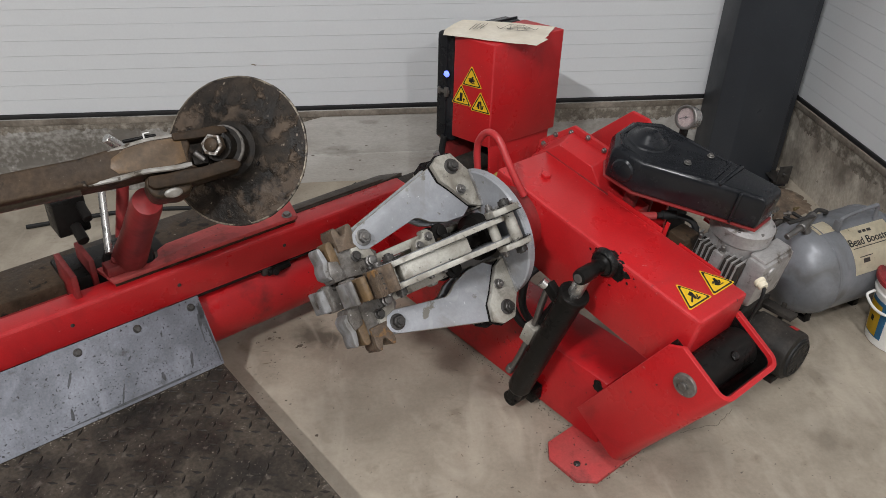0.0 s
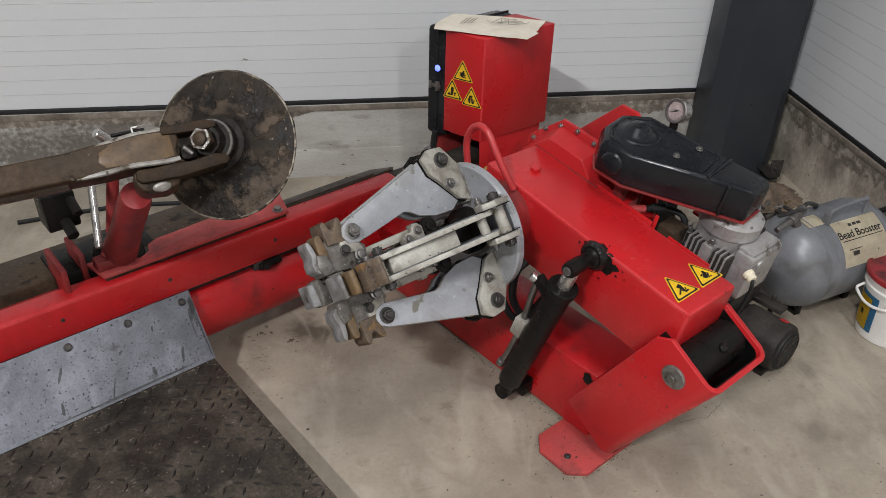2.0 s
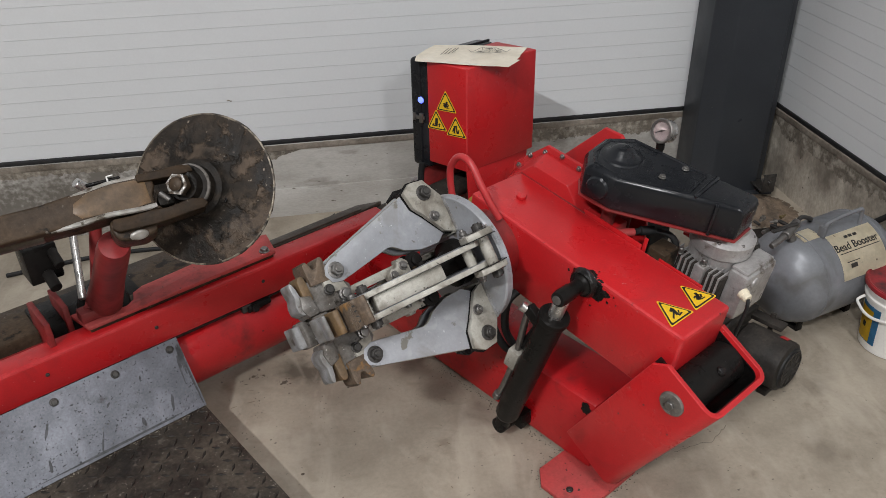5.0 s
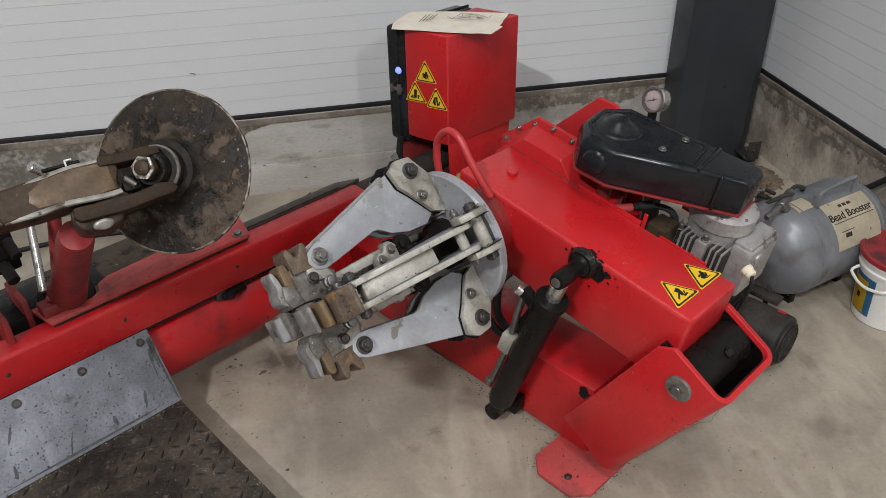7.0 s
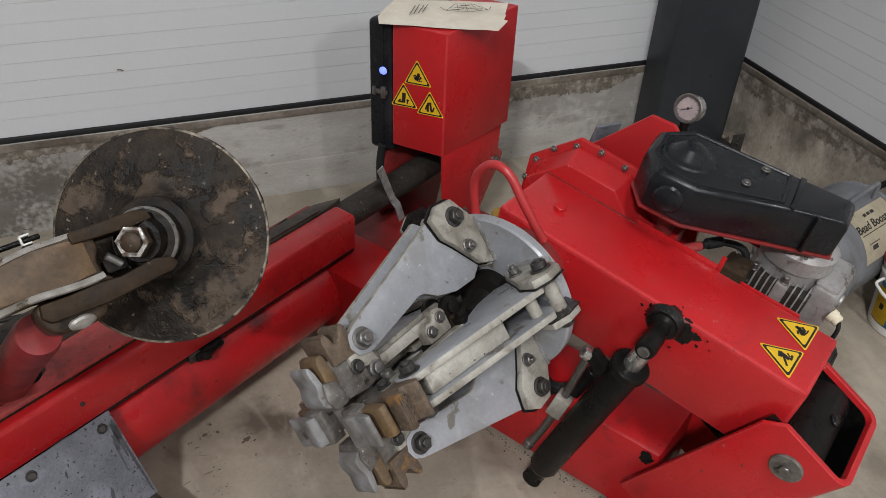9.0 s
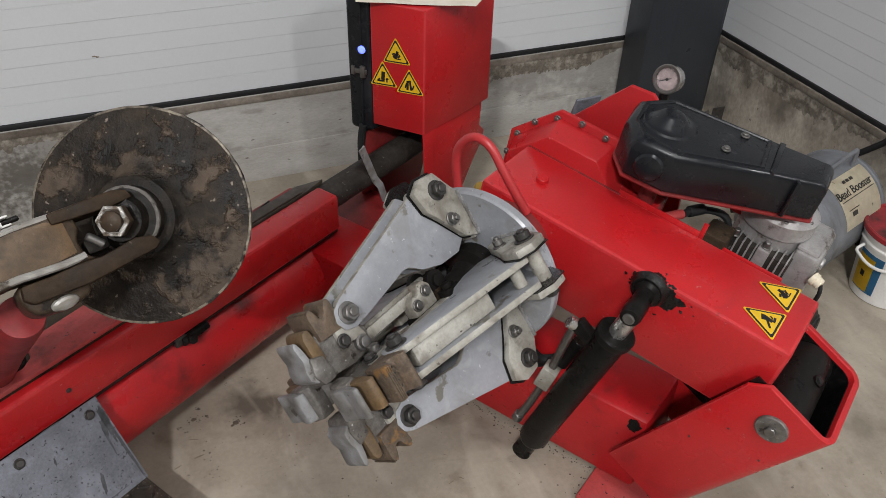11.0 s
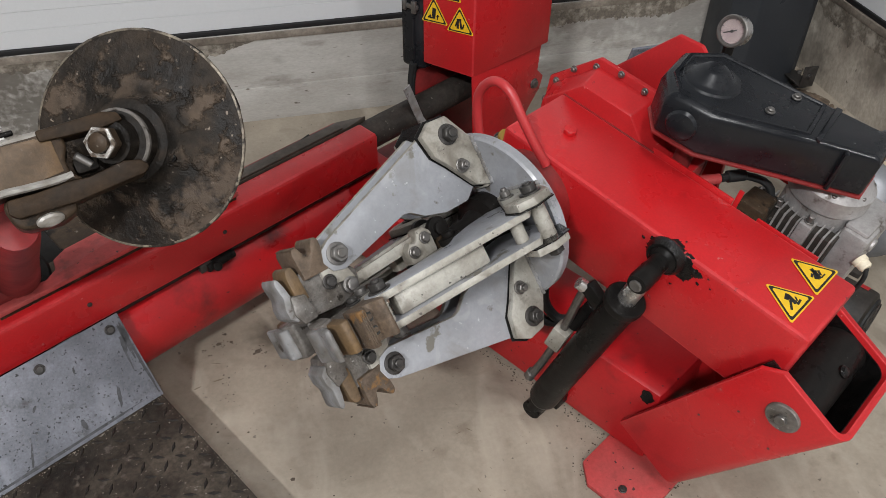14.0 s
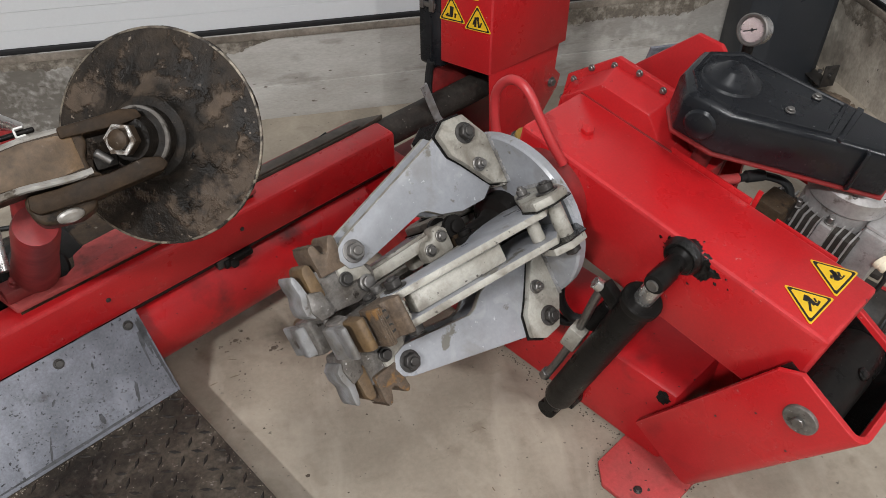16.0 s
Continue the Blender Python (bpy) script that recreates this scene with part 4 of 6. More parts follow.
for n, phi in enumerate((128, 38, -52, -142)):
    J = jaw_frame(phi)
    S = J @ Matrix(((1, 0, 0, 0), (0, 0, 1, 0), (0, 1, 0, 0), (0, 0, 0, 1)))     # outline (out, along), thickness across
    turn = J.to_3x3()
    for s in (-1, 1):
        part("lug_plate", prism(LUG, 0.014, S, 0.0025, s * 0.038 - 0.007), GREY_WORN, flange)
        # black outline plate: oily edge plus painted shade of the lug gap
        part("dark_line", prism([(0.132 + 1.05 * (x - 0.132), 0.044 + 1.09 * (z - 0.044)) for x, z in LUG], 0.0016, S, 0, s * 0.0303 - 0.0008), GREASE, flange)
        worn_edges(part("arm_plate", prism(PLATE, 0.012, S, 0.0022, s * 0.0235 - 0.006), GREY_PAINT, flange), turn @ V3(0, 1, 0), GREY_WORN)
        part("jaw_bolt", hexbolt(J @ V3(0.174, s * 0.045, 0.043), turn @ V3(0, s, 0), 0.0125, 0.012, True, 0.002), BOLT_DARK, flange)
        part("jaw_bolt", hexbolt(J @ V3(0.117, s * 0.045, 0.043), turn @ V3(0, s, 0), 0.0085, 0.010, True, 0.004), BOLT, flange)
        part("jaw_bolt", hexbolt(J @ V3(0.097, s * 0.029, 0.314), turn @ V3(0, s, 0), 0.0125, 0.012, True, 0.003), BOLT if n == 0 else BOLT_DARK, flange)
        part("link_plate", prism(LINK, 0.008, S, 0.002, s * 0.014 - 0.004), GREY_WORN, flange)
        part("link_boss", turned([(0.018, 0), (0.02, 0.002), (0.02, 0.012), (0.011, 0.013), (0.011, 0.02), (0.008, 0.021)], frame_of(J @ V3(0.045, s * 0.016, 0.128), J @ V3(0.045, s, 0.128)), 24), BLACK_STEEL, flange)
        part("link_boss", turned([(0.013, 0), (0.013, 0.012), (0.0095, 0.013), (0.0095, 0.021), (0.007, 0.022)], frame_of(J @ V3(0.045, s * 0.016, 0.316), J @ V3(0.045, s, 0.316)), 20), BOLT, flange)
    for s in (-1, 1):
        bead = []
        for k in range(15):
            bead.append(turned([(0.0005, -0.003), (0.0045 + 0.0012 * math.sin(2.3 * k + n), -0.001), (0.0045, 0.0012), (0.0005, 0.0034)], J @ Matrix.Translation((0.068 + 0.0058 * k, s * 0.0465, 0.0008)), 8))
        part("weld_bead", join(*bead), CLAW_M, flange, "lumpy pale weld bead")
    part("root_pin", rod(J @ V3(0.174, -0.034, 0.043), J @ V3(0.174, 0.034, 0.043), 0.013), GREY_WORN, flange)
    part("inner_web", prism([(0.106, 0.160), (0.152, 0.150), (0.113, 0.305), (0.090, 0.305)], 0.034, S, 0.003, -0.017), GREY_WORN, flange)
    part("spacer", rod(J @ V3(0.16, -0.018, 0.085), J @ V3(0.16, 0.018, 0.085), 0.011), GREY_WORN, flange)
    part("hub_ear", prism([(0.016, 0.150), (0.052, 0.148), (0.064, 0.160), (0.064, 0.176), (0.050, 0.178), (0.046, 0.186), (0.052, 0.194), (0.040, 0.206), (0.016, 0.205)], 0.026, S, 0.004, -0.034), GREY_WORN, flange)
    part("ear_bolt", hexbolt(J @ V3(0.046, -0.034, 0.165), turn @ V3(0, -1, 0), 0.007, 0.006), BOLT, flange)
    part("ear_bolt", hexbolt(J @ V3(0.034, -0.034, 0.194), turn @ V3(0, -1, 0), 0.007, 0.006), BOLT, flange)
    part("weld_gusset", prism([(0.0, -0.04), (0.006, -0.04), (0.006, 0.04), (0.0, 0.04)], 0.010, J @ Matrix.Translation((0.062, 0, -0.001)), 0.002), GREY_WORN, flange)
    part("jaw_head", prism(HEAD, 0.040, S, 0.0025, -0.020), CAST, flange, "stepped cast steel jaw head")
    part("jaw_shoulder", prism([(0.050, 0.300), (0.112, 0.318), (0.116, 0.350), (0.060, 0.352)], 0.054, S, 0.004, -0.027), GREY_WORN, flange)
    part("grip_clamp", prism(CLAMP, 0.058, S, 0.0022, -0.029), RUST, flange, "rusty C-shaped grip clamp")
    for y in (-0.011, 0.011):
        part("clamp_screw", hoop([(0.0072, -0.001), (0.0072, 0.0012), (0.0044, 0.0012), (0.0040, -0.001)], frame_of(J @ V3(0.1160, y, 0.357), J @ V3(1, y, 0.357)), 18), BOLT_DARK, flange)
    for z in (0.3700, 0.3735, 0.3770):
        part("clamp_ridge", box(-0.0008, 0.0008, -0.027, 0.027, 0, 0.0022, 0.0005, J @ Matrix.Translation((0.1355, 0, z)) @ pose(0, 0, 0, 0, 90, 0)), RUST, flange)
    part("grip_step", prism(STEP, 0.050, S, 0.003, -0.025), OCHRE_RUST, flange)
    shovel = prism(SHOVEL, 0.050, S, 0.0028, -0.025)
    part("shovel_claw", shovel, CLAW_M, flange, "pale worn steel claw")
    part("claw_rib", prism([(0.030, 0.385), (0.070, 0.388), (0.078, 0.412), (0.050, 0.418), (0.030, 0.410)], 0.058, S, 0.004, -0.029), CAST, flange)
    rows = []
    for a in range(5):
        for b in range(3):
            part_y = -0.022 + 0.011 * a
            rows.append(box(-0.0035, 0.0035, -0.0035, 0.0035, 0, 0.004, 0.0012, J @ Matrix.Translation((0.1135, part_y, 0.324 + 0.0095 * b)) @ pose(0, 0, 0, 0, 90, 0)))
    part("serration", join(*rows), GREY_WORN, flange)
    part("side_screw", hexbolt(J @ V3(0.066, 0.027, 0.345), turn @ V3(0, 1, 0), 0.008, 0.007), BOLT_DARK, flange)
    part("side_screw", hexbolt(J @ V3(0.066, -0.027, 0.345), turn @ V3(0, -1, 0), 0.008, 0.007), BOLT_DARK, flange)
part("chuck_hub", turned([(0.055, 0), (0.055, 0.03), (0.036, 0.036), (0.030, 0.05), (0.030, 0.18), (0.024, 0.186)], frame_of((-0.074, CY, CZ), (-1, CY, CZ)), 36), BLACK_STEEL, flange, "dark greasy chuck hub")
part("cross_head", turned([(0.03, 0), (0.044, 0.003), (0.044, 0.03), (0.03, 0.033)], frame_of((-0.185, CY, CZ), (-1, CY, CZ)), 36), OILED, flange)
part("oil_plug", turned([(0.017, 0), (0.017, 0.006), (0.011, 0.008)], ARM @ frame_of((0.055, 0.66, 0.09), (0.055, 0.60, 0.20)), 20), plain("dull_yellow_plastic", (0.30, 0.19, 0.03), 0.5), machine, "yellow plug")
part("red_hose", pipe([V3(0.0, 0.63, 0.54), V3(0.0, 0.655, 0.61), V3(0.0, 0.662, 0.675), V3(0.0, 0.645, 0.712), V3(0.0, 0.618, 0.728), V3(0.0, 0.588, 0.718),
                       V3(0.0, 0.56, 0.682), V3(0.008, 0.532, 0.635), V3(0.02, 0.515, 0.60)], 0.0085, 12, 8), HOSE_RED, machine, "red rubber hose loop")

# cover: raised field, dome and bolts
rings = [[(x, y, z) for x, y in grown([(0.190, 0.433), (0.226, 0.466), (0.296, 0.479), (0.346, 0.443), (0.364, 0.254), (0.268, 0.236), (0.192, 0.363)], d)] for d, z in ((0.005, 0.2795), (0.003, 0.2836), (-0.003, 0.2836), (-0.006, 0.2805))]
fb = loft(rings)
fb.transform(ARM)
part("cover_field", fb, BLACK_PLASTIC, cover)
part("cover_dome", turned([(0.054, 0.279), (0.049, 0.2845), (0.043, 0.285), (0.035, 0.2875), (0.022, 0.3025), (0.014, 0.3055), (0.005, 0.3065)], ARM @ Matrix.Translation((0.262, 0.416, 0)), 36), BLACK_PLASTIC, cover)
part("cover_knuckle", turned([(0.028, -0.002), (0.024, 0.003), (0.016, 0.0055), (0.004, 0.006)], ARM @ frame_of((0.166, 0.400, 0.238), (0.086, 0.386, 0.242)), 24), BLACK_PLASTIC, cover)
for q in ((0.340, 0.296), (0.266, 0.306)):
    part("cover_bolt", hexbolt(ARM @ V3(q[0], q[1], 0.2822), ARM.to_3x3() @ V3(0, 0, 1), 0.0058, 0.004), BOLT, cover)
part("cover_strap", prism([(0.262, 0.212), (0.266, 0.222), (0.374, 0.238), (0.376, 0.227)], 0.007, ARM, 0.002, 0.278), BLACK_PLASTIC, cover)
part("cover_strap", box(-0.008, 0.008, -0.004, 0.004, 0.202, 0.279, 0.003, ARM @ Matrix.Translation((0.283, 0.172, 0)) @ pose(0, 0, 0, 0, 0, 30)), BLACK_PLASTIC, cover)

# ---- pressure gauge behind the cover ----
gpos = MM.inverted() @ V3(1.312, 2.512, 0.629)
gdir = (MM.to_3x3().inverted() @ V3(-0.84, -0.46, 0.30)).normalized()
gauge = part("pressure_gauge", turned([(0.022, -0.034), (0.031, -0.030), (0.0335, -0.004), (0.0345, 0.002), (0.0335, 0.005), (0.0300, 0.005), (0.0295, 0.0012)], frame_of(gpos, gpos + gdir), 40), BRIGHT, machine, "round steel pressure gauge")
part("gauge_ring", hoop([(0.0262, 0.0028), (0.0345, 0.0020), (0.0352, 0.004), (0.0325, 0.0066), (0.0275, 0.0060)], frame_of(gpos + gdir * 0.0006, gpos + gdir), 40), BOLT, gauge)
part("dial", turned([(0.0292, 0), (0.0292, 0.0006), (0.001, 0.0006)], frame_of(gpos + gdir * 0.0022, gpos + gdir), 40), plain("gauge_dial", (0.27, 0.215, 0.21), 0.55), gauge)
GM = frame_of(gpos + gdir * 0.0032, gpos + gdir)
part("needle", box(-0.0012, 0.0012, -0.020, 0.011, 0, 0.0008, 0.0002, GM @ pose(0, 0, 0, 0, 0, -62)), INK, gauge)
part("needle_hub", turned([(0.0035, 0), (0.0035, 0.0014)], GM, 16), INK, gauge)
marks = [box(-0.0005, 0.0005, 0.0225, 0.0265, 0, 0.0003, 0, GM @ pose(0, 0, 0, 0, 0, -135 + 27 * k)) for k in range(11)]
part("dial_marks", join(*marks), INK, gauge)
part("gauge_glass", turned([(0.0292, 0), (0.0292, 0.0008), (0.001, 0.0008)], frame_of(gpos + gdir * 0.0046, gpos + gdir), 40), GLASS, gauge).visible_shadow = False
part("gauge_stem", join(rod(gpos + V3(0, 0, -0.03), gpos + V3(0, 0.0, -0.30), 0.009), prism([(0.012 * math.cos(k * math.pi / 3), 0.012 * math.sin(k * math.pi / 3)) for k in range(6)], 0.02, Matrix.Translation(gpos + V3(0, 0, -0.055)), 0.001)), BLACK_STEEL, gauge)
part("gauge_manifold", box(gpos.x - 0.05, gpos.x + 0.05, gpos.y - 0.04, gpos.y + 0.06, 0.0, gpos.z - 0.27, 0.008), BLACK_STEEL, machine)
tabp = MM.inverted() @ V3(1.17, 2.62, 0.53)
part("steel_tab", box(-0.035, 0.035, -0.003, 0.003, -0.03, 0.03, 0.001, Matrix.Translation(tabp) @ pose(0, 0, 0, 20, 0, -30)), SHEET_M, machine, "grey sheet steel tab")
part("tab_arm", rod(tabp + V3(0.0, 0.0, -0.02), V3(0.357, 0.60, 0.48), 0.008), BLACK_STEEL, machine)

# ---- warning stickers ----
def sticker(m, size, kind):
    """A yellow triangle with black border and a black figure; m: x right, y up, z out of the surface, at the middle of its foot."""
    h = size * 0.866

    def tri(k, z, t):
        c = h / 3
        pts = []
        for px, py in ((-size / 2, 0), (size / 2, 0), (0, h)):
            pts.append((px * k, c + (py - c) * k))
        out = []
        for i in range(3):
            p, a, b = Vector(pts[i]), Vector(pts[i - 1]), Vector(pts[(i + 1) % 3])
            d = 0.05 * size
            for f in (0.0, 0.5, 1.0):
                q = (p + (a - p).normalized() * d) * (1 - f) + (p + (b - p).normalized() * d) * f
                out.append(tuple(q * 0.85 + p * 0.15 if f == 0.5 else q))
        return prism(out, t, m, 0, z)
    st = part("warning_sticker", tri(1.0, 0.0008, 0.0006), YELLOW, machine, "yellow triangular warning sticker with black figure")
    part("border", tri(0.90, 0.0016, 0.0003), INK, st)
    part("field", tri(0.75, 0.0021, 0.0003), YELLOW, st)
    def bar(x0, y0, x1, y1, w):
        a, b = Vector((x0, y0)) * size, Vector((x1, y1)) * size
        d = (b - a).normalized() * w * size / 2
        nn = Vector((-d.y, d.x))
        return prism([tuple(a - nn), tuple(b - nn), tuple(b + nn), tuple(a + nn)], 0.0003, m, 0, 0.0026)
    figs = {"wheel": [(-0.02, 0.2, 0.02, 0.5, 0.13), (-0.17, 0.16, 0.04, 0.18, 0.05), (0.12, 0.14, 0.14, 0.3, 0.05), (0.09, 0.24, 0.19, 0.26, 0.03), (-0.22, 0.15, -0.12, 0.25, 0.06)],
            "gear": [(-0.10, 0.2, 0.08, 0.36, 0.10), (-0.02, 0.16, 0.06, 0.42, 0.09), (0.06, 0.2, 0.14, 0.3, 0.06), (-0.14, 0.3, -0.04, 0.34, 0.05), (0.0, 0.16, 0.16, 0.16, 0.03)],
            "pinch": [(-0.05, 0.36, 0.1, 0.42, 0.09), (0.02, 0.18, 0.06, 0.38, 0.10), (-0.2, 0.16, 0.0, 0.3, 0.05), (0.02, 0.15, 0.18, 0.17, 0.05), (0.1, 0.2, 0.16, 0.28, 0.04)],
            "tilt": [(-0.08, 0.14, -0.06, 0.44, 0.08), (0.06, 0.14, 0.02, 0.42, 0.07), (-0.1, 0.42, 0.06, 0.46, 0.06), (-0.16, 0.2, -0.1, 0.36, 0.05), (0.1, 0.16, 0.15, 0.32, 0.05)]}
    part("figure", join(*[bar(*q) for q in figs[kind]]), INK, st)


def surface_frame(p, right, up):
    r = Vector(right).normalized()
    n = r.cross(Vector(up)).normalized()
    m = Matrix((r, n.cross(r), n)).transposed().to_4x4()
    m.translation = Vector(p)
    return m


for a, k in ((0.086, "pinch"), (0.170, "gear")):
    sticker(ARM @ surface_frame((a, 0.0735, 0.131), (1, 0, 0), (0, 1, 0)), 0.080, k)

# ---- control box on its bracket ----
bl, bmid, br = V3(0.723, 2.935, 0), V3(0.827, 2.829, 0), V3(1.076, 2.970, 0)
rear = br + bl - bmid
MI = MM.inverted()
plan = [tuple((MI @ p)[:2]) for p in (bl, bmid, br, rear)]
cbox = part("control_box", prism(plan, 0.335, None, 0.004, 0.400), RED, machine, "red sheet steel control box")
rubbed_highlit_edges(cbox, 0.0035, RED_EDGE)
e = (bmid - bl).normalized()
lidplan = [tuple((MI @ p)[:2]) for p in (bl - e * 0.002 + (br - bmid) * 0.01, bl - e * 0.074 + (br - bmid) * 0.01, rear - e * 0.074, rear - e * 0.002)]
lid = part("enclosure_lid", prism(lidplan, 0.362, None, 0.014, 0.372, 3), BLACK_PLASTIC, cbox, "black plastic enclosure lid")
part("lid_rib", prism([tuple((MI @ p)[:2]) for p in (bl - e * 0.026 + (br - bmid) * -0.006, bl - e * 0.032 + (br - bmid) * -0.006, rear - e * 0.032, rear - e * 0.026)], 0.372, None, 0.002, 0.367), BLACK_PLASTIC, cbox)
FACE = surface_frame(MI @ V3(bl.x, bl.y, 0), MI.to_3x3() @ e, (0, 0, 1))
for sx, sz, k in ((0.073, 0.587, "gear"), (0.036, 0.519, "wheel"), (0.110, 0.512, "tilt")):
    sticker(FACE @ Matrix.Translation((sx, sz, 0)) @ pose(0, 0, 0, 0, 0, 3), 0.078, k)
part("pilot_lamp", turned([(0.0105, 0), (0.0105, 0.004), (0.008, 0.008), (0.003, 0.0095)], FACE @ Matrix.Translation((-0.026, 0.604, -0.002)), 24), LAMP_ON, cbox, "lit blue pilot lamp")
part("lamp_ring", hoop([(0.014, 0), (0.014, 0.003), (0.011, 0.004), (0.0106, 0.0)], FACE @ Matrix.Translation((-0.026, 0.604, -0.003)), 24), BLACK_PLASTIC, cbox)
part("latch", join(box(-0.050, -0.012, 0.540, 0.552, 0, 0.006, 0.001, FACE), box(-0.03, -0.016, 0.530, 0.562, 0, 0.009, 0.002, FACE), box(-0.056, -0.046, 0.534, 0.558, 0, 0.008, 0.002, FACE)), BOLT, cbox, "bright steel toggle latch")
part("box_cable", pipe([MI @ (bl - e * 0.03) + V3(0, 0.0, 0.39), MI @ (bl - e * 0.03) + V3(0.0, 0.01, 0.33), MI @ (bl - e * 0.02) + V3(0.0, 0.02, 0.25), MI @ (bl - e * 0.01) + V3(0.03, 0.05, 0.12)], 0.011), RUBBER, machine, "black corrugated cable")
part("bracket_plate", prism([(0.411, 0.405), (0.684, 0.405), (0.677, 0.318), (0.704, 0.291), (0.694, 0.257), (0.655, 0.215), (0.60, 0.14), (0.50, 0.02), (0.43, 0.02), (0.425, 0.2)], 0.006, Matrix(((1, 0, 0, 0), (0, 0, 1, 0), (0, 1, 0, 0), (0, 0, 0, 1))), 0.0015, 1.046), RED, machine, "red steel bracket plate")
part("bracket_plate", prism([(0.38, 0.405), (0.684, 0.405), (0.677, 0.25), (0.60, 0.02), (0.36, 0.02), (0.36, 0.25)], 0.006, Matrix(((1, 0, 0, 0), (0, 0, 1, 0), (0, 1, 0, 0), (0, 0, 0, 1))), 0.0015, 1.22), RED_DARK, machine)
part("bracket_floor", box(0.42, 0.66, 1.05, 1.22, 0.0, 0.03, 0.002), RED_DARK, machine)
part("bracket_bolt", hexbolt(V3(0.664, 1.046, 0.283), V3(0, -1, 0), 0.010, 0.007), BOLT, machine)
part("bracket_bolt", hexbolt(V3(0.52, 1.046, 0.17), V3(0, -1, 0), 0.012, 0.012), BOLT, machine)

# paper on the box
pz = 0.7385
ppts = [(0.338, 1.199), (0.372, 1.232), (0.485, 1.277), (0.590, 1.165), (0.673, 1.052), (0.600, 1.012), (0.592, 1.004), (0.562, 0.990), (0.566, 0.980), (0.496, 0.960), (0.41, 1.085)]
bmp = prism(ppts, 0.0006, None, 0)
bmesh.ops.triangulate(bmp, faces=bmp.faces)
bmesh.ops.subdivide_edges(bmp, edges=bmp.edges, cuts=4, use_grid_fill=True)
for v in bmp.verts:
    v.co.z += pz + 0.0035 * noise.noise(Vector((v.co.x * 11, v.co.y * 11, 0.4))) ** 2 * 4 + 0.001
sheet = tagged(new("instruction_sheet"), "stained cream instruction sheet lying on the box", "paper")
sheet.matrix_world = MM
part("page", bmp, PAPER, sheet)
PF = surface_frame((0.50, 1.12, pz + 0.0105), (0.74, -0.67, 0), (0.62, 0.78, 0))


def ink_bar(x0, y0, x1, y1, w):
    a, b = Vector((x0, y0)), Vector((x1, y1))
    d = (b - a).normalized() * w / 2
    q = Vector((-d.y, d.x))
    return prism([tuple(a - q), tuple(b - q), tuple(b + q), tuple(a + q)], 0.0003, PF, 0)


GREY_INK = plain("grey_ink", (0.075, 0.068, 0.06), 0.7)
for k in range(4):
    part("text_bar", ink_bar(-0.095 + 0.011 * k, -0.02 + 0.004 * k, -0.072 + 0.011 * k, 0.040 + 0.006 * (k % 2), 0.0022), GREY_INK, sheet)
fig = [ink_bar(*q) for q in ((0.0, 0.0, 0.03, 0.045, 0.0016), (0.03, 0.045, 0.075, 0.040, 0.0016), (0.075, 0.040, 0.105, 0.0, 0.0016), (0.105, 0.0, 0.06, -0.012, 0.0016), (0.06, -0.012, 0.0, 0.0, 0.0016),
                             (0.012, 0.006, 0.09, 0.012, 0.0013), (0.02, 0.018, 0.094, 0.020, 0.0013), (0.034, 0.042, 0.030, 0.0, 0.0013), (0.055, 0.042, 0.052, -0.008, 0.0013), (0.07, 0.038, 0.08, -0.006, 0.0013),
                             (0.04, 0.030, 0.066, 0.034, 0.004), (0.02, 0.002, 0.046, 0.010, 0.003), (0.072, 0.004, 0.094, 0.006, 0.003), (0.0, 0.0, -0.012, 0.024, 0.0014), (0.108, 0.0, 0.118, 0.022, 0.0014))]
part("line_drawing", join(*fig), GREY_INK, sheet)

# ---- slide beam, guide rod and round tube ----
beam = part("slide_beam", box(-1.9, 0.135, 1.10, 1.168, 0.235, 0.335, 0.008), RED, machine, "red steel slide beam")
rubbed_highlit_edges(beam, 0.007, RED_EDGE)
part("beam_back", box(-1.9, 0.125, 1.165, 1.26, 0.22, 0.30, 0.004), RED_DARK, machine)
part("wear_strip", prism([(-0.62, 1.176), (0.10, 1.176), (0.17, 1.186), (0.10, 1.215), (-0.62, 1.215)], 0.016, None, 0.002, 0.316), STRIP_M, machine, "dark oily wear strip")
part("strip_seam", box(-0.62, 0.09, 1.178, 1.206, 0.332, 0.338, 0.0015), STRIP_M, machine)
part("slide_tube", rod((-1.9, 1.168, 0.133), (0.16, 1.168, 0.133), 0.098, 56), RED_BASE, machine, "round red steel tube under the beam")
part("tube_cap", rod((0.158, 1.168, 0.135), (0.20, 1.168, 0.135), 0.075, 40), RED_DARK, machine)
part("guide_rod", rod((0.1, 1.17, 0.285), (0.75, 1.17, 0.285), 0.037, 36), DUSTY_BLACK, machine, "dark greasy guide rod")
part("rod_housing", box(0.14, 0.40, 1.06, 1.24, 0.012, 0.17, 0.008), RED_DARK, machine)
strap_line = [V3(0.262, 1.132, 0.398), V3(0.300, 1.131, 0.304), V3(0.306, 1.128, 0.285), V3(0.318, 1.120, 0.262), V3(0.330, 1.115, 0.215)]
strap_bm = loft([[p + V3(0.010 * a, 0.0022 * b, 0.004 * a) for a, b in ((-1, -1), (1, -1), (1, 1), (-1, 1))] for p in strap_line])
part("lever_strap", bevelled(strap_bm, 0.0006, 1), CLAW_M, machine, "bent bright steel strap")
part("beam_hose", pipe([V3(-0.345, 1.106, 0.228), V3(-0.2, 1.112, 0.231), V3(-0.05, 1.112, 0.231), V3(0.10, 1.112, 0.230), V3(0.16, 1.14, 0.20)], 0.0048), RUBBER, machine)
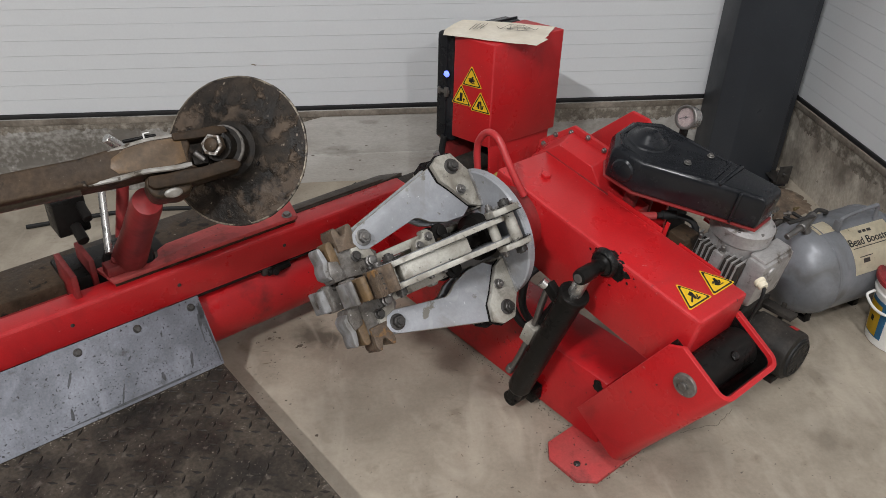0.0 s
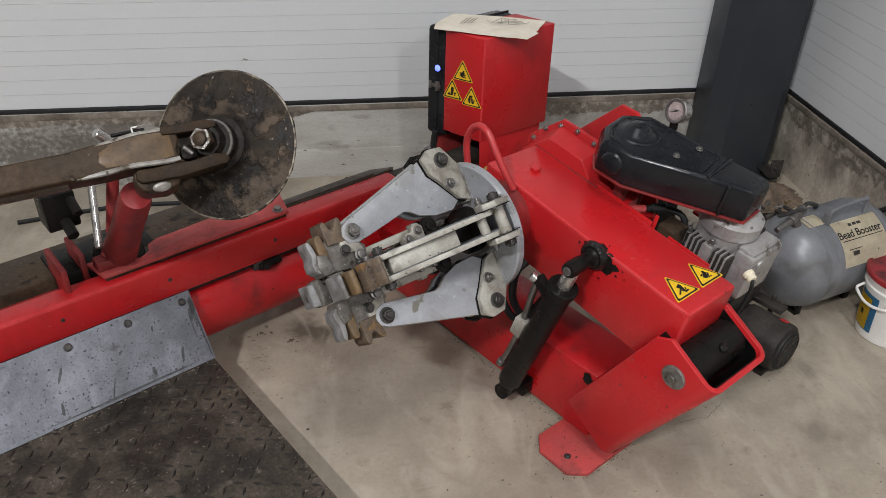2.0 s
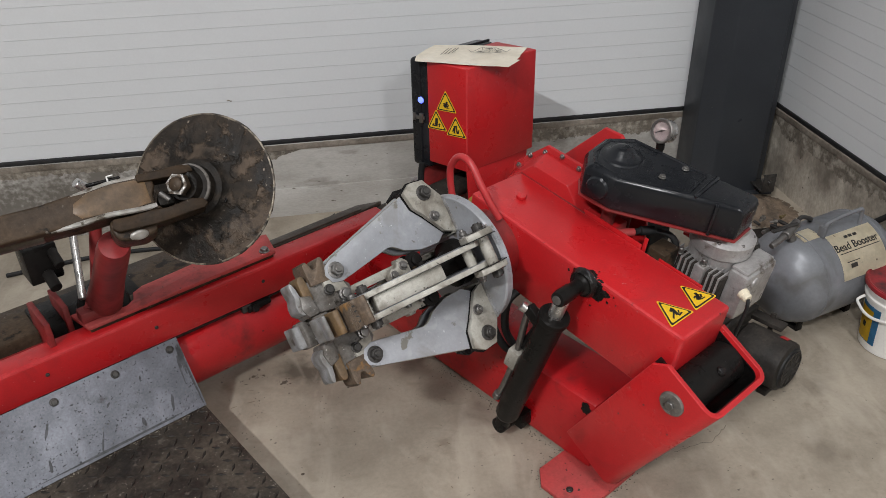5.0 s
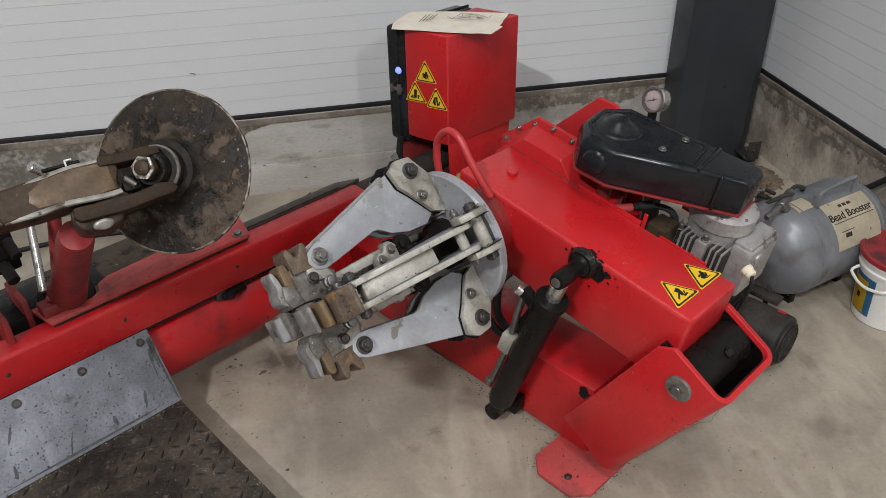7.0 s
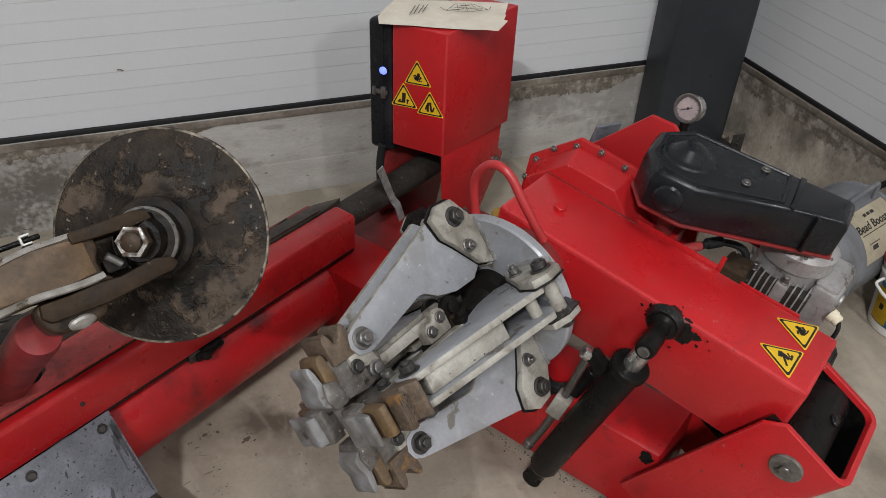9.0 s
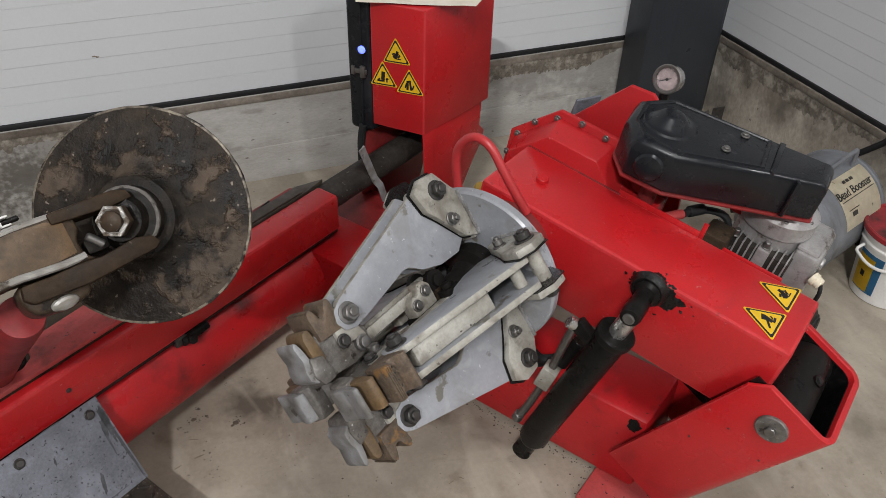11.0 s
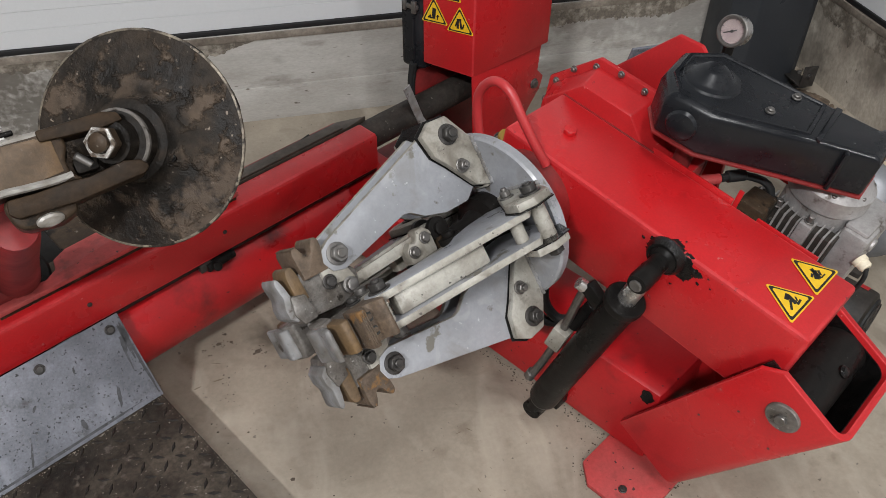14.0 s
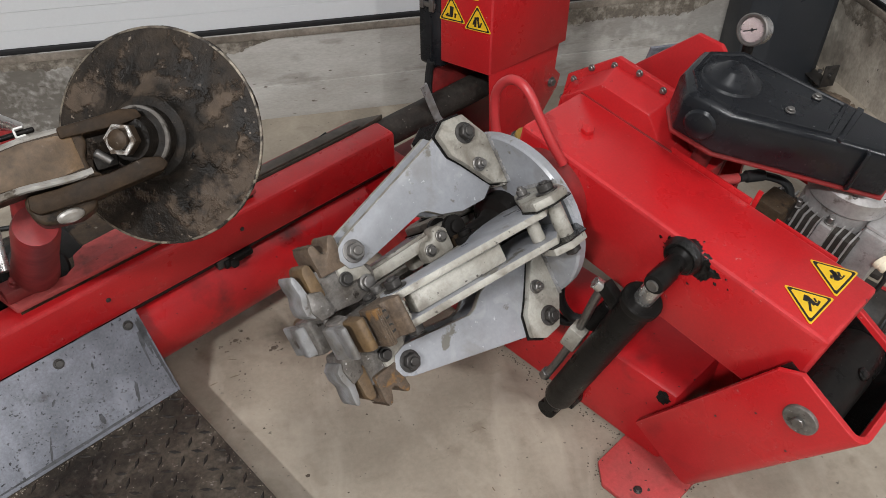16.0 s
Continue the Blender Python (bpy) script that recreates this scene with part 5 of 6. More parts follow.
part("hose_fitting", join(hexbolt(V3(-0.352, 1.094, 0.222), V3(0, -0.6, 0.3), 0.010, 0.016, False), rod(V3(-0.37, 1.098, 0.222), V3(-0.30, 1.1, 0.225), 0.0105)), BLACK_STEEL, machine)
part("fitting_block", box(-0.385, -0.355, 1.098, 1.115, 0.214, 0.236, 0.003), BOLT_DARK, machine)
for a in (-0.31, -0.62, -0.89):
    part("beam_screw", turned([(0.005, 0), (0.005, 0.002), (0.003, 0.003)], frame_of((a, 1.1, 0.29), (a, 0, 0.29)), 12), BOLT_DARK, beam)

# black strip for gunk and the shaded gap between beam and tube
part("gunk_gap_shade", box(-1.89, 0.128, 1.103, 1.13, 0.2275, 0.2365, 0.001), GREASE, machine, "black gunk and painted gap shade under the beam")
part("slack_cable", pipe([V3(-0.60, 1.30, 0.20), V3(-0.36, 1.335, 0.215), V3(-0.16, 1.325, 0.205), V3(-0.06, 1.275, 0.26), V3(0.02, 1.222, 0.325)], 0.005), RUBBER, machine, "slack black cable")
# splash sheet, its bolts and the tread plate platform
drop = V3(0, -0.108, -0.152)
part("splash_sheet", prism([(1.097, 0.240), (1.094, 0.242), (0.982, 0.083), (0.985, 0.080)], 0.80, ACROSS, 0.001, -1.38), SHEET_M, machine, "bent galvanised splash sheet with scratches")
nrm = V3(0, -0.815, 0.579)
for a, f in ((-0.608, 0.10), (-0.752, 0.10), (-0.90, 0.10)):
    p = V3(a, 1.094, 0.236) + drop * f
    part("sheet_bolt", hexbolt(p + nrm * 0.002, nrm, 0.0072, 0.006), BOLT_DARK, machine)
for k, (a0, f0, a1, f1, w) in enumerate(((-0.648, 0.66, -0.662, 0.90, 0.0035), (-0.590, 0.08, -0.593, 0.50, 0.004), (-0.83, 0.72, -0.85, 0.97, 0.0022), (-0.735, 0.78, -0.737, 0.90, 0.0045), (-0.602, 0.30, -0.606, 0.62, 0.002),
                                         (-0.70, 0.25, -0.705, 0.33, 0.002), (-0.79, 0.40, -0.80, 0.46, 0.0025), (-0.93, 0.3, -0.95, 0.5, 0.003), (-0.96, 0.75, -0.965, 0.9, 0.004),
                                         (-0.586, 0.02, -0.586, 0.97, 0.0028), (-0.60, 0.03, -0.98, 0.03, 0.0035), (-0.61, 0.965, -1.0, 0.965, 0.0028), (-0.595, 0.2, -0.60, 0.4, 0.006), (-0.60, 0.005, -0.82, 0.008, 0.006), (-0.78, 0.006, -1.1, 0.01, 0.007), (-0.586, 0.1, -0.587, 0.3, 0.006))):
    p, q = V3(a0, 1.094, 0.236) + drop * f0, V3(a1, 1.094, 0.236) + drop * f1
    half = (q - p).length / 2
    part("tar_mark", blotch(0, 0, w, half, surface_frame((p + q) / 2 + nrm * 0.0022, (q - p).cross(nrm), q - p), 60 + k, 40), TAR_M, machine, "dark tar mark")
spat = bmesh.new()
rng_spat = random.Random(44)
for k in range(520):
    a, f = (rng_spat.gauss(-0.78, 0.085), rng_spat.gauss(0.66, 0.17)) if k < 330 else (rng_spat.uniform(-1.15, -0.59), rng_spat.uniform(0.08, 0.97))
    if not (-1.3 < a < -0.586 and 0.03 < f < 0.97):
        continue
    r = 0.0009 + 0.0027 * rng_spat.random() ** 3
    m = surface_frame(V3(a, 1.094, 0.236) + drop * f + nrm * 0.0019, V3(1, 0, 0), -drop)
    rim = [spat.verts.new(m @ V3(r * rng_spat.uniform(0.8, 1.2) * math.cos(q * 1.0472), r * rng_spat.uniform(0.8, 1.2) * math.sin(q * 1.0472), 0)) for q in range(6)]
    crown = [spat.verts.new(m @ V3(0.55 * r * math.cos(q * 1.0472), 0.55 * r * math.sin(q * 1.0472), 0.75 * r)) for q in range(6)]
    for q in range(6):
        spat.faces.new((rim[q], rim[(q + 1) % 6], crown[(q + 1) % 6], crown[q]))
    spat.faces.new(crown)
tagged(part("dried_droplets", spat, DROPLET_M, machine, "dried mud droplets on the sheet"), kind="stuff")
part("tread_platform", box(-1.7, -0.582, 0.10, 0.992, 0.03, 0.080, 0.003), TREAD, machine, "dirty steel tread plate platform")
part("platform_foot", box(-1.66, -0.62, 0.14, 0.95, 0.0, 0.03, 0), BLACK_STEEL, machine)
lugs = []
rng_tread = random.Random(12)
for i in range(24):
    for j in range(28):
        x, y = -1.36 + 0.033 * i, 0.2 + 0.0285 * j
        if x > -0.592 or y > 0.98:
            continue
        if rng_tread.random() < 0.30:
            continue
        w = (45 if (i + j) % 2 else -45) + rng_tread.uniform(-4, 4)
        lugs.append((x, y, w))
tb = bmesh.new()
for x, y, w in lugs:
    c, sn = math.cos(radians(w)), math.sin(radians(w))
    ring = [(-0.0145, 0), (0, -0.0042), (0.0145, 0), (0, 0.0042)]
    lo = [tb.verts.new((x + px * c - py * sn, y + px * sn + py * c, 0.0795)) for px, py in ring]
    hi = [tb.verts.new((x + (px * c - py * sn) * 0.55, y + (px * sn + py * c) * 0.55, 0.0828)) for px, py in ring]
    tb.faces.new(hi)
    for k in range(4):
        tb.faces.new((lo[k], lo[(k + 1) % 4], hi[(k + 1) % 4], hi[k]))
tagged(part("tread_pattern", tb, LUG_M, machine, "raised lugs of the tread plate", False), kind="stuff")

# ---- carriage with tool post, fork and disc ----
CP = [(-0.770, 1.118), (-0.25, 1.118), (-0.222, 1.215), (-0.29, 1.235), (-0.415, 1.215), (-0.60, 1.205), (-0.630, 1.190), (-0.640, 1.160), (-0.665, 1.145), (-0.700, 1.150),
      (-0.705, 1.185), (-0.73, 1.20), (-0.785, 1.20)]
part("carriage_plate", prism(CP, 0.012, None, 0.003, 0.345), RED_DUSTY, machine, "dusty red carriage plate")
# dark filler box draws the shaded gap under the carriage plate
part("plate_gap_shade", box(-0.765, -0.255, 1.124, 1.20, 0.334, 0.346, 0.001), OILED, machine)
part("plate_bolt", hexbolt(V3(-0.275, 1.135, 0.357), V3(0, 0, 1), 0.010, 0.008), BOLT, machine)
part("stop_lug", join(box(-0.775, -0.72, 1.135, 1.175, 0.357, 0.385, 0.004), hexbolt(V3(-0.747, 1.155, 0.385), V3(0, -0.3, 1), 0.009, 0.010)), RED_DARK, machine)
part("tool_post", turned([(0.050, 0), (0.050, 0.07), (0.044, 0.09), (0.036, 0.30), (0.034, 0.50), (0.03, 0.53)], frame_of((-0.700, 1.245, 0.30), (-0.725, 0.880, 0.675)), 36), RED_DARK, machine, "red conical tool post")
# black ring added to read as the dark hole round the post
part("post_hole_shade", turned([(0.060, 0.03), (0.063, 0.04), (0.063, 0.085), (0.058, 0.092), (0.040, 0.094)], frame_of((-0.700, 1.245, 0.30), (-0.725, 0.880, 0.675)), 32), BLACK_STEEL, machine)
# socket coloured black for the clutter and shade in the plate's cut-out
part("post_socket", box(-0.86, -0.60, 1.20, 1.33, 0.28, 0.345, 0.006), BLACK_STEEL, machine)
# added dark backing stands in for the shaded void behind the post
part("void_backing", box(-1.02, -0.42, 1.222, 1.37, 0.10, 0.335, 0.006), OILED, machine, "dark backing block standing in for the shaded void")
part("post_clevis", join(box(-0.86, -0.845, 1.13, 1.26, 0.30, 0.40, 0.004), box(-0.80, -0.785, 1.19, 1.30, 0.31, 0.39, 0.004)), RED_DARK, machine)
part("gas_strut", rod((-0.752, 1.17, 0.405), (-0.70, 1.30, 0.53), 0.0095), BRIGHT, machine, "bright steel rod")
part("valve_bank", join(box(-0.83, -0.75, 1.28, 1.36, 0.42, 0.52, 0.006), rod((-0.79, 1.27, 0.45), (-0.79, 1.22, 0.43), 0.014), rod((-0.765, 1.28, 0.50), (-0.765, 1.23, 0.48), 0.012)), BLACK_STEEL, machine)
# grease hose of black rubber
part("dark_line", pipe([V3(-0.85, 1.25, 0.33), V3(-0.93, 1.28, 0.27), V3(-1.03, 1.36, 0.15), V3(-1.12, 1.42, 0.05)], 0.006), RUBBER, machine)
part("handle_stub", rod((-0.60, 1.33, 0.57), (-0.655, 1.33, 0.63), 0.013), BRIGHT, machine)
part("post_upright", rod((-0.69, 1.30, 0.31), (-0.62, 1.33, 0.58), 0.016), RED_DARK, machine)

DC = V3(-0.52, 0.869, 0.736)
DN = V3(-0.684, -0.507, 0.525).normalized()
DM = frame_of(DC, DC + DN)
segs = 96
rng = random.Random(4)
wob = [1 + rng.uniform(-0.008, 0.006) for _ in range(segs)]
prof = [(0.02, -0.016, 0), (0.12, -0.014, 0), (0.157, -0.008, 1), (0.1625, -0.003, 1), (0.1615, 0.001, 1), (0.150, 0.003, 0), (0.11, 0.006, 0), (0.07, 0.012, 0), (0.062, 0.018, 0), (0.060, 0.034, 0), (0.052, 0.038, 0), (0.03, 0.038, 0)]
disc_bm = loft([[DM @ V3(r * (wob[i] if w else 1) * math.cos(2 * math.pi * i / segs), r * (wob[i] if w else 1) * math.sin(2 * math.pi * i / segs), z) for i in range(segs)] for r, z, w in prof])
disc = part("bead_disc", disc_bm, DISC_M, machine, "worn dark steel bead breaker disc")
part("rubbed_rim", hoop([(0.1590, 0.0020), (0.1618, 0.0012), (0.1626, -0.0012), (0.1612, -0.003), (0.157, 0.0)], DM, 96), RIM_M, disc, "rubbed bright rim")
part("hub_dish", turned([(0.102, 0.0070), (0.084, 0.0115), (0.072, 0.0150), (0.063, 0.0250), (0.060, 0.0355), (0.052, 0.0390), (0.03, 0.0400)], DM, 48), DISC_M, disc)
part("disc_hub", turned([(0.047, 0.036), (0.047, 0.062), (0.044, 0.066), (0.034, 0.067), (0.030, 0.085)], DM, 48), GREASY_DISC, disc)
part("hub_edge", hoop([(0.0472, 0.058), (0.0474, 0.064), (0.0448, 0.0668), (0.0435, 0.0665), (0.045, 0.060)], DM, 48), CAST, disc)
part("disc_screw", hexbolt(DM @ V3(0.060, -0.020, 0.0175), DN, 0.0065, 0.005, False), GREASE, disc)
nut = part("disc_nut", join(hexbolt(DC + DN * 0.094, DN, 0.021, 0.017, False), turned([(0.014, 0.11), (0.014, 0.118), (0.010, 0.120)], DM, 20)), OILED, disc, "oily hexagon nut with bright worn edge")
part("nut_ring", hoop([(0.0235, 0.1100), (0.0230, 0.1128), (0.0190, 0.1136), (0.0165, 0.1122), (0.0160, 0.1100)], DM, 6), NUT_M, disc)
# fork: a block that splits into two flat prongs round the axle
F0, F1 = V3(-0.575, 0.856, 0.758), V3(-0.905, 0.922, 0.752)
fd = (F1 - F0).normalized()
fn = (DN - fd * DN.dot(fd)).normalized()
fx = fd.cross(fn)
FM = Matrix((fd, fx, fn)).transposed().to_4x4()
FM.translation = F0
BODY = [(0.046, -0.038), (0.058, -0.026), (0.060, -0.008), (0.050, 0.010), (0.052, 0.034), (0.075, 0.041), (0.13, 0.043), (0.19, 0.036), (0.26, 0.029), (0.52, 0.029), (0.52, -0.027), (0.26, -0.027), (0.20, -0.029), (0.15, -0.027), (0.09, -0.034)]
fork = part("tool_fork", prism(BODY, 0.078, FM, 0.009, -0.034, 3), OILED, machine, "oily brown cast tool fork")
FIELD = [(0.066, -0.021), (0.066, 0.022), (0.085, 0.031), (0.13, 0.034), (0.175, 0.028), (0.203, 0.014), (0.208, -0.004), (0.196, -0.018), (0.15, -0.020), (0.10, -0.024)]
part("oil_field", prism(FIELD, 0.0016, FM, 0.0006, 0.0436), OILED_FIELD, fork, "brown oil film")
part("worn_ridge", pipe([FM @ V3(*p) for p in ((0.058, -0.028, 0.040), (0.085, -0.029, 0.0435), (0.12, -0.0265, 0.044), (0.15, -0.024, 0.0435), (0.20, -0.026, 0.041), (0.255, -0.024, 0.036))], 0.0055, 8, 6), RIDGE_M, fork, "rubbed bright ridge")
part("worn_ridge", pipe([FM @ V3(*p) for p in ((0.07, 0.036, 0.040), (0.13, 0.038, 0.041), (0.19, 0.031, 0.040), (0.25, 0.024, 0.037))], 0.0046, 8, 6), RIDGE_M, fork)
part("prong", prism([(-0.030, 0.020), (-0.026, 0.033), (-0.008, 0.039), (0.080, 0.040), (0.080, 0.024), (0.045, 0.021), (0.0, 0.018)], 0.046, FM, 0.003, 0.004), PRONG_M, fork)
part("prong", prism([(-0.040, -0.050), (-0.032, -0.038), (-0.010, -0.032), (0.040, -0.038), (0.066, -0.035), (0.108, -0.036), (0.146, -0.034), (0.150, -0.052), (0.140, -0.062), (0.066, -0.065), (0.0, -0.060), (-0.030, -0.058)], 0.050, FM, 0.004, -0.006), PRONG_M, fork)
part("clamp_lug", prism([(0.062, -0.040), (0.10, -0.034), (0.148, -0.030), (0.154, -0.042), (0.150, -0.066), (0.140, -0.077), (0.092, -0.083), (0.068, -0.074)], 0.072, FM, 0.007, -0.044, 3), OILED, fork)
part("fork_bolt", turned([(0.0145, 0), (0.0145, 0.004), (0.011, 0.007), (0.004, 0.008)], FM @ Matrix.Translation((0.106, -0.073, 0.027)) @ pose(0, 0, 0, 40, 0, 0) @ Matrix.Diagonal((1.25, 0.7, 1, 1)), 24), RIDGE_M, fork, "rubbed bright bolt head")
part("slot_key", box(0.020, 0.052, -0.030, -0.008, 0.004, 0.030, 0.005, FM), GREASY_DISC, fork)
part("slot_spring", rod(FM @ V3(0.030, -0.024, 0.036), FM @ V3(0.046, -0.005, 0.040), 0.006, 12), BOLT, fork)
part("worn_tube", rod(FM @ V3(0.27, 0, 0.0), FM @ V3(0.60, 0, 0.0), 0.0335, 30), FORK_M, fork, "worn bare steel tube")
part("locking_clip", join(box(0.116, 0.130, 0.048, 0.051, -0.008, 0.012, 0.001, FM), box(0.116, 0.130, 0.060, 0.063, -0.008, 0.012, 0.001, FM), box(0.127, 0.130, 0.048, 0.063, -0.008, 0.012, 0.001, FM)), WHITE, fork, "white steel locking clip")
part("clip_pin", rod(FM @ V3(0.104, 0.0555, 0.002), FM @ V3(0.17, 0.0555, 0.002), 0.004, 14), BLACK_STEEL, fork)

# ---- air tank ----
TA, TB = V3(1.700, 2.395, 0.172), V3(2.05, 2.506, 0.172)
TM = frame_of(TA, TB)
tank = thing("air_tank", "grey steel air tank with yellowed label on concrete", "air tank")
R = 0.142
part("shell", turned([(0.015, -0.072), (0.05, -0.068), (0.09, -0.054), (0.120, -0.030), (0.136, -0.002), (0.1412, 0.020), (R, 0.03), (R, 0.27), (0.1412, 0.280), (0.136, 0.304), (0.120, 0.332), (0.09, 0.356), (0.05, 0.370), (0.015, 0.374)], TM, 72), TANK_M, tank)
for z in (0.026, 0.284):
    part("weld_seam", hoop([(R - 0.002, z - 0.004), (R + 0.0015, z - 0.002), (R + 0.0015, z + 0.002), (R - 0.002, z + 0.004)], TM, 72), TANK_M, tank)


def on_tank(a0, a1, z0, z1, lift, mat, name, parent, label="", n=14):
    bm = bmesh.new()
    g = [[bm.verts.new(TM @ V3((R + lift) * math.cos(radians(a0 + (a1 - a0) * i / n)), (R + lift) * math.sin(radians(a0 + (a1 - a0) * i / n)), z)) for i in range(n + 1)] for z in (z0, z1)]
    for i in range(n):
        bm.faces.new((g[0][i], g[0][i + 1], g[1][i + 1], g[1][i]))
    bmesh.ops.solidify(bm, geom=bm.faces[:], thickness=-0.0004)
    bmesh.ops.recalc_face_normals(bm, faces=bm.faces)
    return part(name, bm, mat, parent, label)


lab = on_tank(106, 164, 0.086, 0.268, 0.001, LABEL_M, "label", tank, "yellowed paper label with black print")
rng = random.Random(9)


def lettering(words, size, place, name, material, parent):
    """Words in the built-in font, each corner laid on a curved surface by place(x, y, z)."""
    data = bpy.data.curves.new(name, "FONT")
    data.body, data.size, data.align_x, data.extrude, data.offset = words, size, "CENTER", 0.0003, size * 0.012
    holder = bpy.data.objects.new(name, data)
    me = bpy.data.meshes.new_from_object(holder)
    bpy.data.objects.remove(holder)
    bm = bmesh.new()
    bm.from_mesh(me)
    bpy.data.meshes.remove(me)
    bmesh.ops.triangulate(bm, faces=bm.faces)
    for v in bm.verts:
        v.co = place(*v.co)
    return part(name, bm, material, parent, "", False)


def tank_place(x, y, z):
    w = radians(129.5) - y / R
    return TM @ V3((R + 0.0022 + z) * math.cos(w), (R + 0.0022 + z) * math.sin(w), 0.172 + x)


lettering("Bead Booster", 0.0315, tank_place, "print_words", INK, lab)
for z0, z1 in ((0.145, 0.158), (0.162, 0.176), (0.180, 0.196)):
    on_tank(112.5, 116, z0, z1, 0.0022, GREY_INK, "print_bar", lab, n=3)
on_tank(132.2, 133.1, 0.094, 0.258, 0.0022, INK, "print_rule", lab, n=2)
on_tank(143, 144, 0.108, 0.160, 0.0022, GREY_INK, "print_emblem", lab, n=2)
on_tank(146, 151, 0.120, 0.146, 0.0022, GREY_INK, "print_emblem", lab, n=3)
on_tank(84, 104, 0.012, 0.078, 0.001, LABEL_M, "label", tank, "faded cream paper label")
part("handle", pipe([TM @ V3(-0.034, R + d, z) for d, z in ((-0.004, 0.085), (0.026, 0.087), (0.038, 0.100), (0.045, 0.15), (0.048, 0.215), (0.045, 0.232), (0.02, 0.237), (-0.004, 0.238))], 0.0065), TANK_M, tank)
part("handle_bracket", box(-0.046, -0.022, R - 0.004, R + 0.030, 0.074, 0.082, 0.002, TM), TANK_M, tank)
for z in (0.05, 0.26):
    part("foot", join(box(-0.062, 0.062, -0.172, -0.166, z - 0.012, z + 0.012, 0.001, TM), box(-0.062, -0.056, -0.172, -0.10, z - 0.012, z + 0.012, 0.001, TM), box(0.056, 0.062, -0.172, -0.10, z - 0.012, z + 0.012, 0.001, TM)), BLACK_STEEL, tank)
part("valve_body", join(rod(TM @ V3(0.0, R - 0.01, -0.0), TM @ V3(0.01, R + 0.035, -0.02), 0.014), rod(TM @ V3(-0.02, R + 0.03, -0.06), TM @ V3(0.02, R + 0.03, 0.03), 0.013), rod(TM @ V3(-0.03, R + 0.02, -0.12), TM @ V3(-0.02, R + 0.03, -0.06), 0.009)), BOLT, tank, "brass and steel valve fittings")
part("valve_lever", box(-0.006, 0.006, R + 0.04, R + 0.046, -0.09, 0.01, 0.001, TM), BOLT_DARK, tank)
part("tank_hose", pipe([TM @ V3(0.02, R + 0.03, 0.03), TM @ V3(0.03, R + 0.035, 0.06), TM @ V3(0.03, R + 0.02, 0.10), TM @ V3(0.06, R - 0.01, 0.14)], 0.0065), BOLT_DARK, tank, "thin dark air hose")
part("fitting_cluster", join(rod(TM @ V3(0.03, R - 0.02, -0.10), TM @ V3(0.05, R + 0.01, -0.16), 0.012), rod(TM @ V3(0.0, R - 0.0, -0.15), TM @ V3(0.06, R - 0.02, -0.19), 0.010), rod(TM @ V3(0.05, R, -0.16), TM @ V3(0.02, R + 0.02, -0.2), 0.008)), BOLT_DARK, tank)

# ---- bucket with tin ----
bucket = thing("bucket", "white plastic bucket with stained red lid on concrete", "bucket", Matrix.Translation((1.995, 2.240, 0)) @ Matrix.Diagonal((0.85, 0.85, 0.93, 1)))
body = part("body", turned([(0.098, 0), (0.104, 0.003), (0.122, 0.178), (0.128, 0.182), (0.129, 0.190), (0.124, 0.194), (0.125, 0.206), (0.131, 0.210), (0.131, 0.222), (0.126, 0.225)], None, 64), WHITE_PLASTIC, bucket)
part("lid", turned([(0.134, 0.219), (0.137, 0.222), (0.137, 0.234), (0.133, 0.238), (0.127, 0.236), (0.124, 0.231), (0.118, 0.230), (0.02, 0.230)], None, 64), LID_RED, bucket, "stained red plastic lid")


def on_bucket(a0, a1, z0, z1, mat, name, parent, label="", lift=0.0012, n=12):
    def rad(z):
        return 0.104 + (z - 0.003) / 0.175 * 0.018 + lift
    bm = bmesh.new()
    g = [[bm.verts.new((rad(z) * math.cos(radians(a0 + (a1 - a0) * i / n)), rad(z) * math.sin(radians(a0 + (a1 - a0) * i / n)), z)) for i in range(n + 1)] for z in (z0, z1)]
    for i in range(n):
        bm.faces.new((g[0][i], g[0][i + 1], g[1][i + 1], g[1][i]))
    bmesh.ops.solidify(bm, geom=bm.faces[:], thickness=-0.0004)
    bmesh.ops.recalc_face_normals(bm, faces=bm.faces)
    return part(name, bm, mat, parent, label)


lb1 = on_bucket(-88, -30, 0.030, 0.158, BLUE, "label", bucket, "blue and yellow printed label")
on_bucket(-80, -34, 0.034, 0.145, YELLOW, "label_field", lb1, lift=0.0022)
on_bucket(-70, -40, 0.122, 0.138, BLUE, "print_bar", lb1, lift=0.0032)
for k in range(6):
    on_bucket(-77, -44 - 4 * (k % 2), 0.050 + 0.010 * k, 0.053 + 0.010 * k, GREY_INK, "print_bar", lb1, lift=0.0032, n=6)
lb2 = on_bucket(-205, -160, 0.030, 0.165, BLUE, "label", bucket, "blue and yellow printed label")
on_bucket(-205, -172, 0.034, 0.150, YELLOW, "label_field", lb2, lift=0.0022)
on_bucket(-192, -184, 0.08, 0.10, INK, "print_bar", lb2, lift=0.0032, n=4)
on_bucket(-128, -115, 0.045, 0.072, GREY_INK, "bar_code", bucket, "printed bar code")
part("handle", pipe([V3(0.128 * math.cos(radians(-200)), 0.128 * math.sin(radians(-200)), 0.178)] + [V3(0.150 * math.cos(radians(w)), 0.150 * math.sin(radians(w)), 0.170 - 0.022 * math.sin(radians((w + 205) * 2.5))) for w in range(-198, -142, 9)] + [V3(0.130 * math.cos(radians(-138)), 0.130 * math.sin(radians(-138)), 0.166)], 0.0048, 10), WHITE_PLASTIC, bucket, "white plastic handle")
